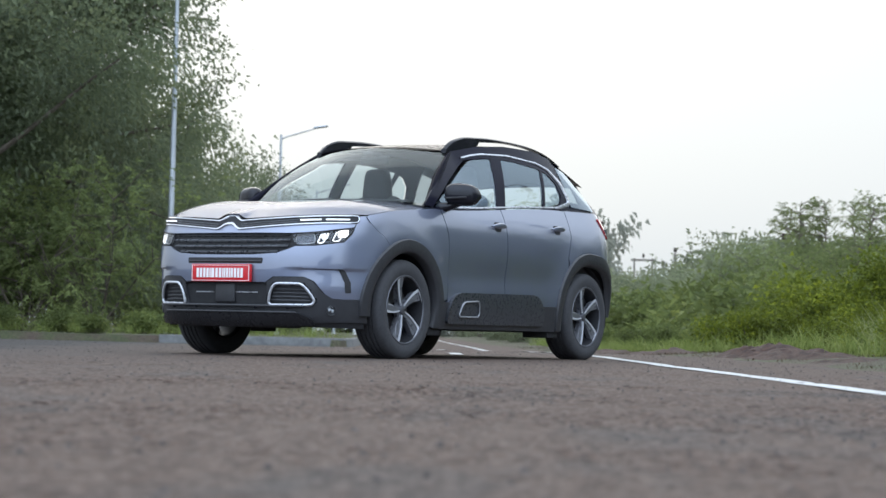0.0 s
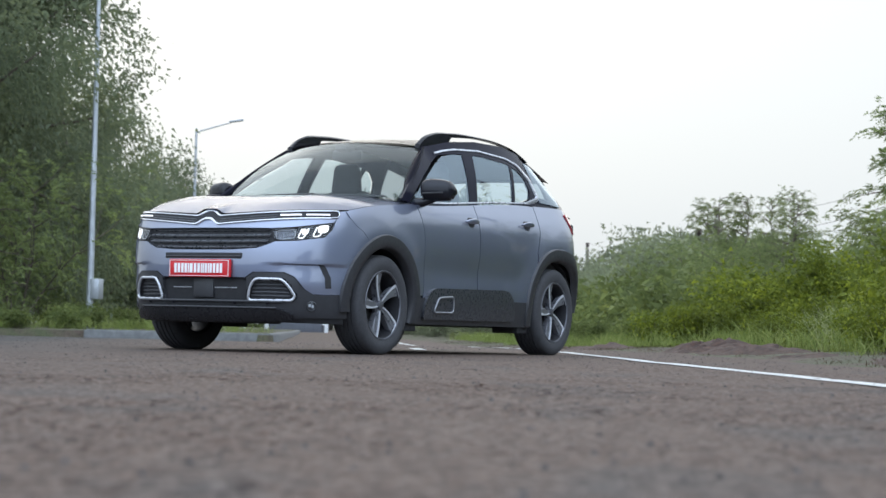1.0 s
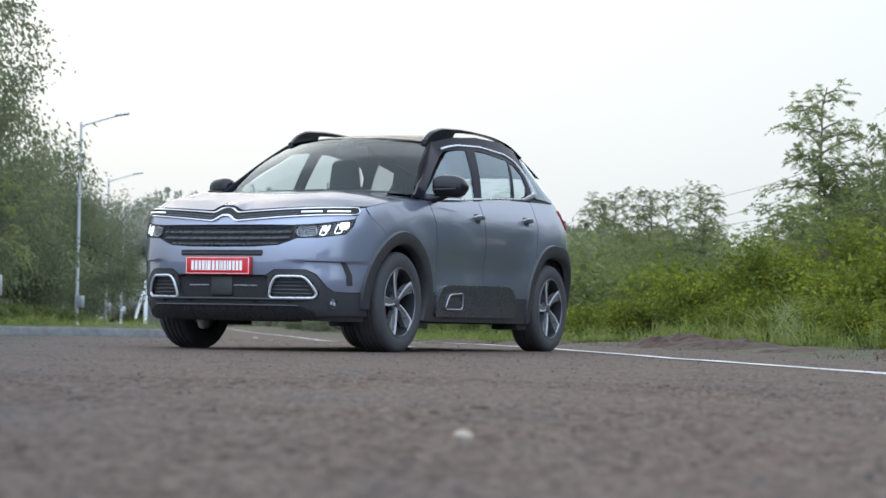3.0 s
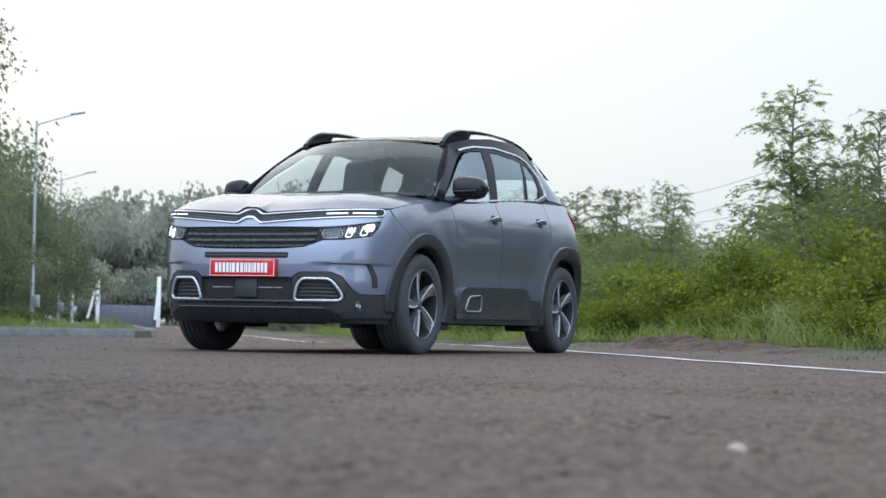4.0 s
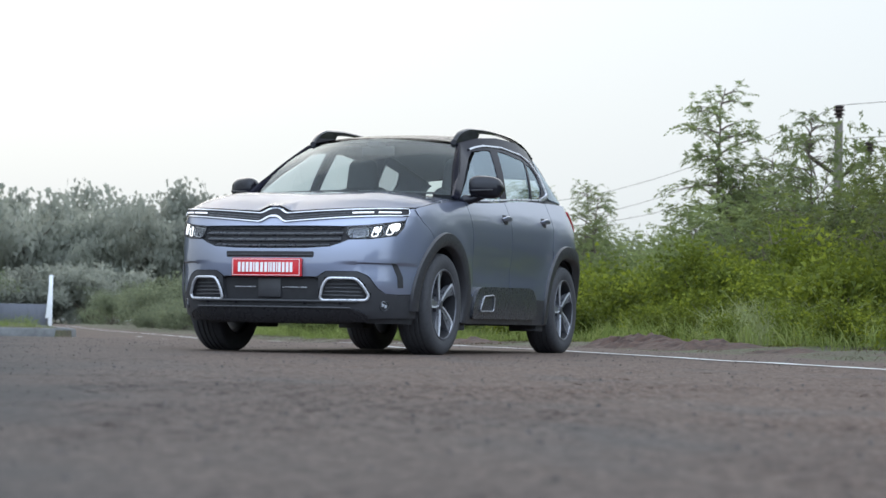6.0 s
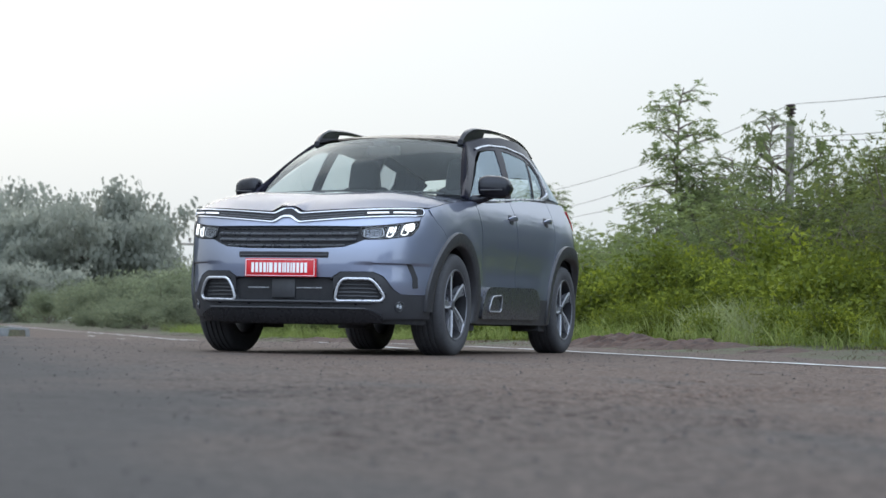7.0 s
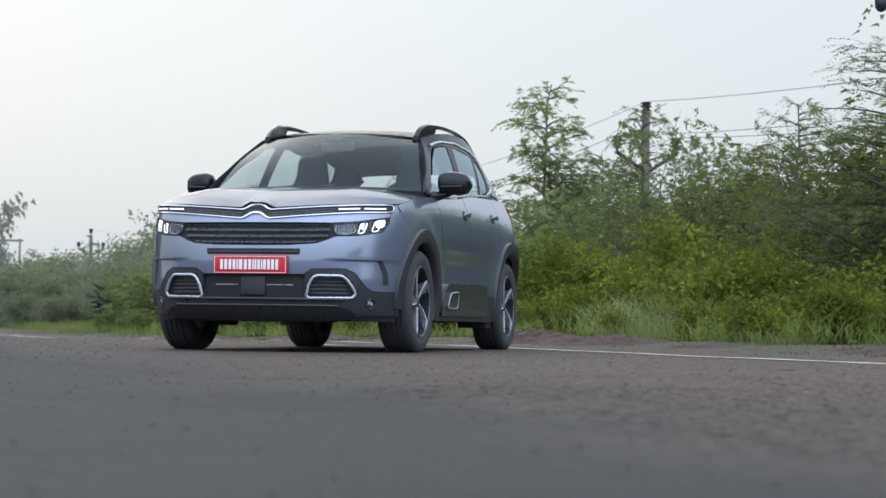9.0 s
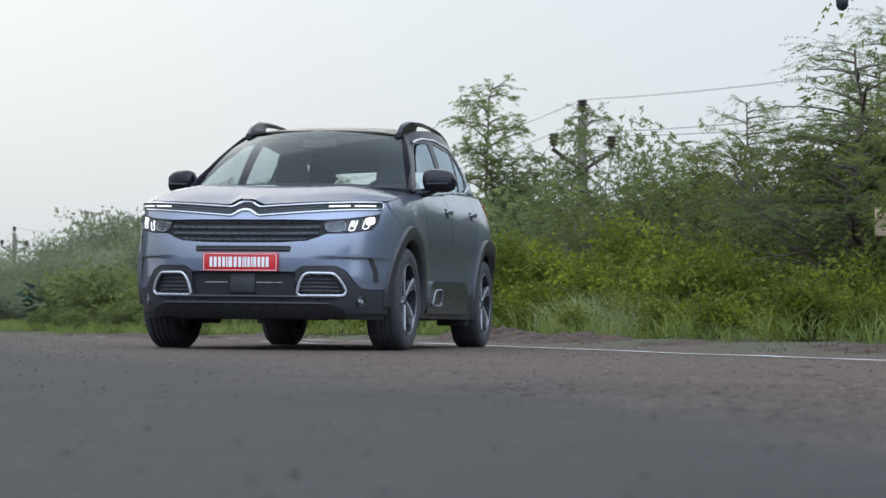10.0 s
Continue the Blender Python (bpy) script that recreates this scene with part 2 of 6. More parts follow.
LEDSTROKE = simple("lit_light_guide", (1.0, 0.98, 0.96), 0.3, emit=1.2, var=0.0)
DRL = simple("daylight_led_strip", (0.9, 0.9, 0.9), 0.3, emit=0.75, var=0.0)
REDLENS = simple("red_tail_lens", (0.42, 0.012, 0.018), 0.12, coat=0.6)
PLATERED = simple("red_number_plate", (0.52, 0.012, 0.018), 0.35)
WHITEPAINT = simple("white_paint", (0.78, 0.78, 0.77), 0.5, var=0.05)
INTERIOR = simple("dark_interior_trim", (0.028, 0.028, 0.031), 0.75)
SEAT = simple("grey_seat_fabric", (0.045, 0.045, 0.05), 0.85)
MIRRORGLASS = simple("mirror_glass", (0.85, 0.87, 0.88), 0.03, 1.0, var=0.0, rvar=0.01)
ASPHALT = asphalt_material()
EARTH = earth_material()
CONCRETE = simple("pale_concrete", (0.115, 0.116, 0.113), 0.88, relief=0.4, scale=5, var=0.3)
GALV = simple("galvanised_steel", (0.42, 0.44, 0.46), 0.45, 0.7, scale=4)
BARK = simple("grey_brown_bark", (0.10, 0.08, 0.06), 0.9, relief=0.6, scale=14, var=0.35)
WOODPOLE = simple("weathered_concrete_pole", (0.165, 0.148, 0.122), 0.9, relief=0.4, scale=8, var=0.25)
PORCELAIN = simple("brown_insulator", (0.035, 0.024, 0.020), 0.5, spec=0.2)
WIRE = simple("dull_wire", (0.10, 0.10, 0.11), 0.5, 0.6)
LINE = simple("worn_white_road_paint", (0.43, 0.43, 0.415), 0.75, var=0.3, scale=18, relief=0.3)
STONE = simple("road_pebble", (0.060, 0.051, 0.046), 0.9, var=0.5, scale=3)
DRYSOIL = simple("dry_reddish_soil", (0.040, 0.0195, 0.0125), 0.95, relief=1.0, scale=11, var=0.6)
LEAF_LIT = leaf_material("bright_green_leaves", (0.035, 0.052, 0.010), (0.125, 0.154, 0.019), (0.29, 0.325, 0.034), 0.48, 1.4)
LEAF_MID = leaf_material("mid_green_leaves", (0.056, 0.072, 0.020), (0.136, 0.162, 0.042), (0.26, 0.29, 0.068), 0.54)
LEAF_FEATHER = leaf_material("feathery_leaflets", (0.098, 0.124, 0.056), (0.185, 0.224, 0.092), (0.285, 0.325, 0.124), 0.62, 1.5)
LEAF_DARK = leaf_material("dark_green_leaves", (0.100, 0.120, 0.076), (0.148, 0.175, 0.098), (0.215, 0.24, 0.118), 0.54, 0.5)
# Greyed, lightened leaf colour takes the place of haze over the distance.
LEAF_FAR = leaf_material("haze_greyed_far_leaves", (0.280, 0.292, 0.245), (0.295, 0.308, 0.258), (0.312, 0.325, 0.272), 0.75, 0.4)
GRASS = leaf_material("verge_grass", (0.10, 0.14, 0.03), (0.17, 0.21, 0.055), (0.28, 0.30, 0.11), 0.4, 2.0)
DRYGRASS = leaf_material("dry_grass", (0.05, 0.034, 0.022), (0.085, 0.06, 0.038), (0.15, 0.11, 0.07), 0.3)
PALEGRASS = leaf_material("pale_tall_grass", (0.15, 0.18, 0.07), (0.24, 0.27, 0.12), (0.36, 0.38, 0.19), 0.4, 2.0)
LEAF_CASTOR = leaf_material("dark_blue_green_leaves", (0.018, 0.034, 0.024), (0.034, 0.060, 0.040), (0.075, 0.105, 0.070), 0.25, 2.0)
# Shade of the thicket's recesses, put into a darker leaf colour.
LEAF_SHADED = leaf_material("thicket_shade_leaves", (0.036, 0.047, 0.018), (0.080, 0.097, 0.034), (0.15, 0.17, 0.048), 0.44, 0.8)
# Lighter copy of the shrub leaves: front light and haze put into colour.
LEAF_BUSH = leaf_material("lightened_thicket_leaves", (0.104, 0.134, 0.054), (0.176, 0.214, 0.082), (0.272, 0.314, 0.112), 0.60, 0.7)
# Leaf tone of the farther bushes, paled and greyed to stand in for haze.
LEAF_HAZED = leaf_material("haze_paled_scrub_leaves", (0.135, 0.156, 0.100), (0.200, 0.226, 0.138), (0.285, 0.312, 0.182), 0.66, 0.7)
# Far weeds' green, softened in the colour itself to look hazy.
LEAF_VERGE = leaf_material("haze_softened_verge_leaves", (0.070, 0.092, 0.032), (0.135, 0.165, 0.052), (0.25, 0.28, 0.082), 0.5, 1.2)

# ---- building helpers ----
def finish(bm, name, mat, parent=None, label="", sharp=35.0, recalc=False):
    if recalc:
        bmesh.ops.recalc_face_normals(bm, faces=bm.faces[:])
    for f in bm.faces:
        f.smooth = True
    lim = radians(sharp)
    for e in bm.edges:
        if len(e.link_faces) == 2 and e.calc_face_angle(0.0) > lim:
            e.smooth = False
    me = bpy.data.meshes.new(name)
    bm.to_mesh(me)
    bm.free()
    me.materials.append(mat)
    ob = new(name, me)
    if parent is not None:
        ob.parent = parent
    if label:
        ob["label"] = label
    return ob


def part(name, bm, mat, parent, label="", sharp=35.0, recalc=True):
    return finish(bm, name, mat, parent, label, sharp, recalc)


def raw(name, verts, faces, mat, parent=None, label="", smooth=False):
    me = bpy.data.meshes.new(name)
    me.from_pydata(verts, [], faces)
    me.materials.append(mat)
    if smooth:
        me.polygons.foreach_set("use_smooth", [True] * len(me.polygons))
    ob = new(name, me)
    if parent is not None:
        ob.parent = parent
    if label:
        ob["label"] = label
    return ob


def thing(name, m, label, category, group="", kind=""):
    ob = new(name)
    ob.empty_display_size = 0.1
    ob.matrix_world = m
    return tagged(ob, label, category, group, kind)


def box(bm, lo, hi, bevel=0.0, seg=2):
    vs = [bm.verts.new((x, y, z)) for x in (lo[0], hi[0]) for y in (lo[1], hi[1]) for z in (lo[2], hi[2])]
    fs = [(0, 1, 3, 2), (4, 6, 7, 5), (0, 4, 5, 1), (2, 3, 7, 6), (0, 2, 6, 4), (1, 5, 7, 3)]
    made = [bm.faces.new([vs[i] for i in f]) for f in fs]
    if bevel:
        es = list({e for f in made for e in f.edges})
        bmesh.ops.bevel(bm, geom=es, offset=bevel, segments=seg, affect="EDGES", profile=0.5)
    return bm


def tube(bm, pts, radius, sides=8, closed=False, cap=True):
    """A round bar along points; radius: one number or one for each point."""
    pts = [Vector(p) for p in pts]
    n = len(pts)
    rad = radius if isinstance(radius, (list, tuple)) else [radius] * n
    rings, up = [], None
    for i, p in enumerate(pts):
        a = pts[(i - 1) % n] if (closed or i > 0) else p
        b = pts[(i + 1) % n] if (closed or i < n - 1) else p
        d = (b - a).normalized()
        if up is None:
            up = d.orthogonal().normalized()
        up = (up - d * up.dot(d)).normalized()
        side = d.cross(up)
        rings.append([bm.verts.new(p + (up * math.cos(k * 2 * math.pi / sides) + side * math.sin(k * 2 * math.pi / sides)) * rad[i]) for k in range(sides)])
    for i in range(n if closed else n - 1):
        r, q = rings[i], rings[(i + 1) % n]
        for k in range(sides):
            bm.faces.new((r[k], r[(k + 1) % sides], q[(k + 1) % sides], q[k]))
    if cap and not closed:
        bm.faces.new(rings[0][::-1])
        bm.faces.new(rings[-1])
    return bm


def lathe(bm, profile, segs=48, axis="x"):
    """Turns (along axis, radius) pairs round the axis."""
    rings = []
    for k in range(segs):
        a = 2 * math.pi * k / segs
        c, s = math.cos(a), math.sin(a)
        rings.append([bm.verts.new({"x": (h, r * c, r * s), "z": (r * c, r * s, h), "y": (r * s, h, r * c)}[axis]) for h, r in profile])
    for k in range(segs):
        p, q = rings[k], rings[(k + 1) % segs]
        for i in range(len(profile) - 1):
            bm.faces.new((p[i], p[i + 1], q[i + 1], q[i]))
    return bm


def curve(xs, ys):
    """Smooth interpolation through given stations."""
    xs, ys = np.array(xs, float), np.array(ys, float)
    d = np.gradient(ys, xs)

    def f(x):
        x = min(max(x, xs[0]), xs[-1])
        i = min(int(np.searchsorted(xs, x, "right")) - 1, len(xs) - 2)
        h = xs[i + 1] - xs[i]
        u = (x - xs[i]) / h
        return float(ys[i] * (1 + 2 * u) * (1 - u) ** 2 + d[i] * h * u * (1 - u) ** 2 + ys[i + 1] * u * u * (3 - 2 * u) + d[i + 1] * h * u * u * (u - 1))
    return f


def inside(p, poly):
    x, y = p
    c = False
    for (x0, y0), (x1, y1) in zip(poly, poly[1:] + poly[:1]):
        if (y0 > y) != (y1 > y) and x < (x1 - x0) * (y - y0) / (y1 - y0) + x0:
            c = not c
    return c


def skin(poly, fn, h=0.04, thick=0.012, off=0.0):
    """A panel: the flat outline poly, cut out of a fine grid and laid on the surface fn(u, v, off), with a turned-in edge."""
    bm = bmesh.new()
    us, vs = [p[0] for p in poly], [p[1] for p in poly]
    u0, u1, v0, v1 = min(us), max(us), min(vs), max(vs)
    nu, nv = max(1, math.ceil((u1 - u0) / h)), max(1, math.ceil((v1 - v0) / h))
    g = [[bm.verts.new((u0 + (u1 - u0) * i / nu, v0 + (v1 - v0) * j / nv, 0)) for j in range(nv + 1)] for i in range(nu + 1)]
    for i in range(nu):
        for j in range(nv):
            bm.faces.new((g[i][j], g[i + 1][j], g[i + 1][j + 1], g[i][j + 1]))
    for (ax, ay), (bx, by) in zip(poly, poly[1:] + poly[:1]):
        if math.hypot(bx - ax, by - ay) < 1e-6:
            continue
        lo = (min(ax, bx) - 0.002, min(ay, by) - 0.002)
        hi = (max(ax, bx) + 0.002, max(ay, by) + 0.002)
        fs = []
        for f in bm.faces:
            fx = [v.co.x for v in f.verts]
            fy = [v.co.y for v in f.verts]
            if max(fx) > lo[0] and min(fx) < hi[0] and max(fy) > lo[1] and min(fy) < hi[1]:
                fs.append(f)
        geom = list({e for f in fs for e in f.edges}) + list({v for f in fs for v in f.verts}) + fs
        bmesh.ops.bisect_plane(bm, geom=geom, dist=1e-5, plane_co=(ax, ay, 0), plane_no=(by - ay, ax - bx, 0))
    out = [f for f in bm.faces if not inside(f.calc_center_median()[:2], poly)]
    bmesh.ops.delete(bm, geom=out, context="FACES")
    bmesh.ops.remove_doubles(bm, verts=bm.verts[:], dist=1e-4)
    rim = [e for e in bm.edges if len(e.link_faces) == 1]
    flat = {v: (v.co.x, v.co.y) for v in bm.verts}
    inner = {}
    for e in rim:
        for v in e.verts:
            if v not in inner:
                inner[v] = bm.verts.new(fn(*flat[v], off - thick))
    for v, (u, w) in flat.items():
        v.co = fn(u, w, off)
    for e in rim:
        a, b = e.verts
        f = e.link_faces[0]
        order = [l.vert for l in f.loops]
        if order[(order.index(a) + 1) % len(order)] is b:
            a, b = b, a
        try:
            bm.faces.new((a, b, inner[b], inner[a]))
        except ValueError:
            pass
    return bm


def surface(fn, nu, nv):
    """A grid sheet over u, v in 0..1."""
    bm = bmesh.new()
    g = [[bm.verts.new(fn(i / nu, j / nv)) for j in range(nv + 1)] for i in range(nu + 1)]
    for i in range(nu):
        for j in range(nv):
            bm.faces.new((g[i][j], g[i + 1][j], g[i + 1][j + 1], g[i][j + 1]))
    return bm


def thicken(bm, d):
    bmesh.ops.solidify(bm, geom=bm.faces[:], thickness=d)
    return bm


def round_poly(pts, r, n=4):
    """Rounds the corners of an outline."""
    out = []
    m = len(pts)
    for i in range(m):
        a, b, c = Vector(pts[i - 1]), Vector(pts[i]), Vector(pts[(i + 1) % m])
        ra = min(r, (a - b).length * 0.45, (c - b).length * 0.45)
        p, q = b + (a - b).normalized() * ra, b + (c - b).normalized() * ra
        for k in range(n + 1):
            u = k / n
            out.append(tuple(p * (1 - u) ** 2 + b * 2 * u * (1 - u) + q * u * u))
    return out


# ---- ground: along the road is (-0.539, 0.842); n is metres to the right of it, a metres along ----
RX, RY = -0.539, 0.842


def road_xy(n, a):
    return n * RY + a * RX, -n * RX + a * RY


def lerp(a, b, u):
    return a + (b - a) * u


def step(x, lo, hi):
    u = min(1.0, max(0.0, (x - lo) / (hi - lo)))
    return u * u * (3 - 2 * u)


def road_z(n, a):
    dip = -0.20 * step(a, 3.0, 34.0) - 0.06 * step(a, 34.0, 90.0)
    near = step(math.hypot(n + 2.5, a + 16.0), 9.0, 15.0)
    x, y = road_xy(n, a)
    rough = 0.006 * (noise.noise(Vector((x * 0.5, y * 0.5, 0))) + 0.5 * noise.noise(Vector((x * 1.7, y * 1.7, 3))))
    flat = 1.0 - step(2.6 - math.hypot(x, y * 0.7), 0.0, 1.0)
    z = dip + rough * flat * (0.4 + 0.6 * near)
    if -17 < a < 9 and -9 < n < 4:
        lump = noise.noise(Vector((x * 5.0, y * 5.0, 5))) + 0.6 * noise.noise(Vector((x * 11.0, y * 11.0, 8)))
        z += 0.0032 * lump * flat * (0.35 + 0.65 * step(noise.noise(Vector((x * 0.6, y * 0.6, 1))), -0.25, 0.25))
    return z


def ground_z(n, a):
    z = road_z(n, a)
    verge = step(n, 3.4, 4.4)
    x, y = road_xy(n, a)
    if verge > 0:
        z += verge * (0.05 + 0.10 * step(n, 4.0, 8.0) + 0.06 * noise.noise(Vector((x * 0.8, y * 0.8, 7))))
    elif a > 33.5 and n < -1.4:
        z += 0.17 + 0.04 * noise.noise(Vector((x * 0.5, y * 0.5, 9)))
    else:
        z -= 0.03
    return z


def sheet(name, ns, as_, zfn, mat):
    verts = [(*road_xy(n, a), zfn(n, a)) for a in as_ for n in ns]
    w = len(ns)
    faces = [(j * w + i, j * w + i + 1, (j + 1) * w + i + 1, (j + 1) * w + i) for j in range(len(as_) - 1) for i in range(w - 1)]
    return raw(name, verts, faces, mat, smooth=True)


def spaced(lo, hi, d):
    k = max(1, round((hi - lo) / d))
    return [lo + (hi - lo) * i / k for i in range(k + 1)]


NS = [-2500, -700, -250, -120, -70, -40] + spaced(-30, -1.6, 1.2) + [-1.41, -1.39] + spaced(-1.0, 3.0, 0.8) + spaced(3.2, 8, 0.3) + spaced(8.6, 20, 1.2) + [24, 30, 45, 80, 160, 400, 1200, 3000]
AS = [-2000, -500, -150, -80, -50] + spaced(-40, 33.4, 0.7) + [33.49, 33.51] + spaced(34, 70, 1.5) + [76, 84, 95, 110, 130, 160, 200, 260, 400, 800, 1800, 4000]
ground = tagged(sheet("ground", NS, AS, ground_z, EARTH), "reddish earth verge patched with green grass", "ground", kind="structure")


def edge_n(a):
    return 3.35 + 0.12 * math.sin(a * 1.3) + 0.1 * noise.noise(Vector((a * 0.7, 2, 0)))


def road_sheet():
    """The near apron in a fine grid, its lumps in relief; the rest coarser."""
    verts, faces = [], []
    r = np.random.default_rng(17)
    as_near = spaced(-60.0, -15.9, 0.8) + spaced(-15.4, -8.5, 0.026) + spaced(-8.45, -5.0, 0.07) + spaced(-4.9, 9.0, 0.10) + spaced(9.5, 33.45, 0.5)
    us_near = [-1.0, -0.7, -0.5] + spaced(-0.45, -0.02, 0.02) + spaced(-0.016, 0.92, 0.0027) + spaced(0.93, 1.0, 0.01)
    for as_, us, left in ((as_near, us_near, -60.0), (spaced(33.45, 330.0, 3.0), spaced(0.0, 1.0, 0.02), -1.4)):
        base = len(verts)
        for a in as_:
            for u in us:
                if left < -10:
                    n = edge_n(a) - (1 - u) * 10 if u >= -0.45 else edge_n(a) - 14.5 - (-0.45 - u) * 90
                else:
                    n = left + (edge_n(a) - left) * u
                x, y = road_xy(n, a)
                z = road_z(n, a) + (0.004 if left < -10 else 0.001)
                if -15.4 < a < -2.0 and -7.0 < n < 2.6:
                    # loose chips: taller where the binder has worn away
                    worn = (0.35 + 0.65 * step(noise.noise(Vector((x * 0.9, y * 0.9, 4))), -0.25, 0.2)) * (0.12 + 0.88 * step(0.842 * x + 0.539 * y + 0.35 * noise.noise(Vector((x * 0.8, y * 0.8, 9))), -3.05, -2.65))
                    z += 0.0075 * worn * r.random() ** 2.2 * step(a, -15.4, -15.0) * (1 - step(a, -6.0, -2.0))
                    x, y = x + r.normal(0, 0.006), y + r.normal(0, 0.006)
                verts.append((x, y, z))
        w = len(us)
        faces += [(base + j * w + i, base + j * w + i + 1, base + (j + 1) * w + i + 1, base + (j + 1) * w + i) for j in range(len(as_) - 1) for i in range(w - 1)]
    return raw("road", verts, faces, ASPHALT, smooth=False)


road = tagged(road_sheet(), "worn grey-brown asphalt road strewn with grit", "road", kind="structure")


def strip(name, n0, n1, a0, a1, lift, mat, da=0.4, wob=0.012):
    verts, faces = [], []
    for a in spaced(a0, a1, da):
        w = wob * noise.noise(Vector((a * 2.1, n0, 0)))
        w2 = wob * noise.noise(Vector((a * 2.3, n0 + 5, 0)))
        for n in (n0 + w, n1 + w2):
            verts.append((*road_xy(n, a), road_z(n, a) + lift))
    faces = [(2 * i, 2 * i + 1, 2 * i + 3, 2 * i + 2) for i in range(len(verts) // 2 - 1)]
    return raw(name, verts, faces, mat, smooth=True)


tagged(strip("edge_line", 1.77, 1.90, -40, 150, 0.010, LINE), "worn white painted line along the road edge", "road marking", kind="structure")
for k in range(5):
    tagged(strip("centre_dash", 0.42, 0.54, 1.9 + 9 * k, 3.6 + 9 * k, 0.010, LINE), "short worn white painted dash on asphalt", "road marking", "centre dashes", "structure")


def kerb():
    bm = bmesh.new()
    pts = [(n, 33.5) for n in spaced(-5.8, -2.2, 0.9)]
    pts += [(-1.55, 33.7), (-1.4, 34.3)] + [(-1.4, a) for a in spaced(36, 120, 3)]
    prof = [(-0.12, -0.1), (-0.12, 0.17), (-0.10, 0.20), (0.10, 0.20), (0.13, 0.16), (0.14, -0.1)]
    rows = []
    for i, (n, a) in enumerate(pts):
        p, q = pts[max(i - 1, 0)], pts[min(i + 1, len(pts) - 1)]
        d = Vector((q[0] - p[0], q[1] - p[1])).normalized()
        nx, ny = d.y, -d.x
        rows.append([bm.verts.new((*road_xy(n + nx * o, a + ny * o), road_z(n, a) + z)) for o, z in prof])
    for r, q in zip(rows, rows[1:]):
        for i in range(len(prof) - 1):
            bm.faces.new((r[i], r[i + 1], q[i + 1], q[i]))
    return tagged(part("kerb", bm, CONCRETE, None), "pale weathered concrete kerb between asphalt and grass", "kerb", kind="structure")


kerb()

# ---- the car: stands at the origin, nose towards -y, its left side towards +x ----
car = thing("car", pose(0, 0, 0), "grey metallic SUV with black roof and lit headlights parked on asphalt", "car")
PW = 2.9
W_Z = curve([0.18, 0.30, 0.42, 0.55, 0.72, 0.88, 0.98, 1.06, 1.13, 1.22, 1.30], [0.845, 0.868, 0.882, 0.890, 0.897, 0.895, 0.885, 0.862, 0.832, 0.79, 0.755])
NOSE = curve([0.18, 0.26, 0.34, 0.45, 0.60, 0.72, 0.82, 0.92, 0.99, 1.05], [2.19, 2.25, 2.272, 2.292, 2.306, 2.300, 2.280, 2.238, 2.188, 2.10])
TAIL = curve([0.18, 0.40, 0.60, 0.80, 1.0, 1.15, 1.30], [2.10, 2.17, 2.20, 2.18, 2.16, 2.12, 2.06])
Y0F, Y0R = -1.45, 1.42
_th = np.linspace(0, math.pi / 2, 400)
_fx, _fy = 0.895 * np.sin(_th) ** (2 / PW), 0.81 * np.cos(_th) ** (2 / PW)
_fs = np.concatenate([[0], np.cumsum(np.hypot(np.diff(_fx), np.diff(_fy)))])
SQ = float(_fs[-1])
SIDE = Y0R - Y0F


def sx(x):
    """Way along the outline, from the middle of the nose, of a front point x out."""
    return math.copysign(float(np.interp(abs(x), _fx, _fs)), x)


def sy(y):
    """The same for a point of the flank at y."""
    if y < Y0F:
        return float(np.interp(-(Y0F - y), -_fy, _fs))
    return SQ + (y - Y0F)


WHEELS = [(-1.365, 0.352, 0.468), (1.365, 0.355, 0.478)]


def hull(s, z):
    g = math.copysign(1, s)
    s = abs(s)
    w = W_Z(z)
    if s < SQ:
        th = float(np.interp(s, _fs, _th))
        x = w * math.sin(th) ** (2 / PW)
        y = Y0F - (NOSE(z) + Y0F) * math.cos(th) ** (2 / PW)
    elif s < SQ + SIDE:
        x, y = w, Y0F + s - SQ
    else:
        th = min((s - SQ - SIDE) / 1.25, 1.0) * math.pi / 2
        x = w * max(math.cos(th), 0) ** (2 / 2.9)
        y = Y0R + (TAIL(z) - Y0R) * max(math.sin(th), 0) ** (2 / 2.9)
    for wy, wz, r in WHEELS:
        d = math.hypot(y - wy, z - wz)
        if z > 0.15:
            x += 0.014 * math.exp(-((d - r - 0.03) / 0.11) ** 2) * step(s, 0.6, 1.1)
    if -1.0 < y < 1.0:
        x -= 0.016 * math.exp(-((z - 0.62) / 0.10) ** 2) * step(1.0 - abs(y), 0.0, 0.4)
    if s < SQ and 0.40 < z < 0.62:
        d = 0.614 - z
        k = step(d, 0.0, 0.012) * (1 - step(d, 0.014, 0.16)) * step(s, 0.44, 0.74) * (1 - step(s, 1.02, 1.10))
        y += 0.016 * k
    return Vector((g * x, y, z))


def body(s, z, off=0.0):
    e = 0.004
    p = hull(s, z)
    n = (hull(s + e, z) - hull(s - e, z)).cross(hull(s, z + e) - hull(s, z - e)).normalized()
    return p + n * off


def arch(wheel, r, lo, n=22, cut=-1):
    """Points of the wheel arch from front to rear, as (s, z), down to height lo."""
    wy, wz, _ = WHEELS[wheel]
    a0 = math.asin((lo - wz) / r)
    return [(sy(wy - r * math.cos(a)), wz + r * math.sin(a)) for a in np.linspace(a0, math.pi - a0, n)]


def mirrored(pts):
    return [(-u, v) for u, v in pts][::-1]


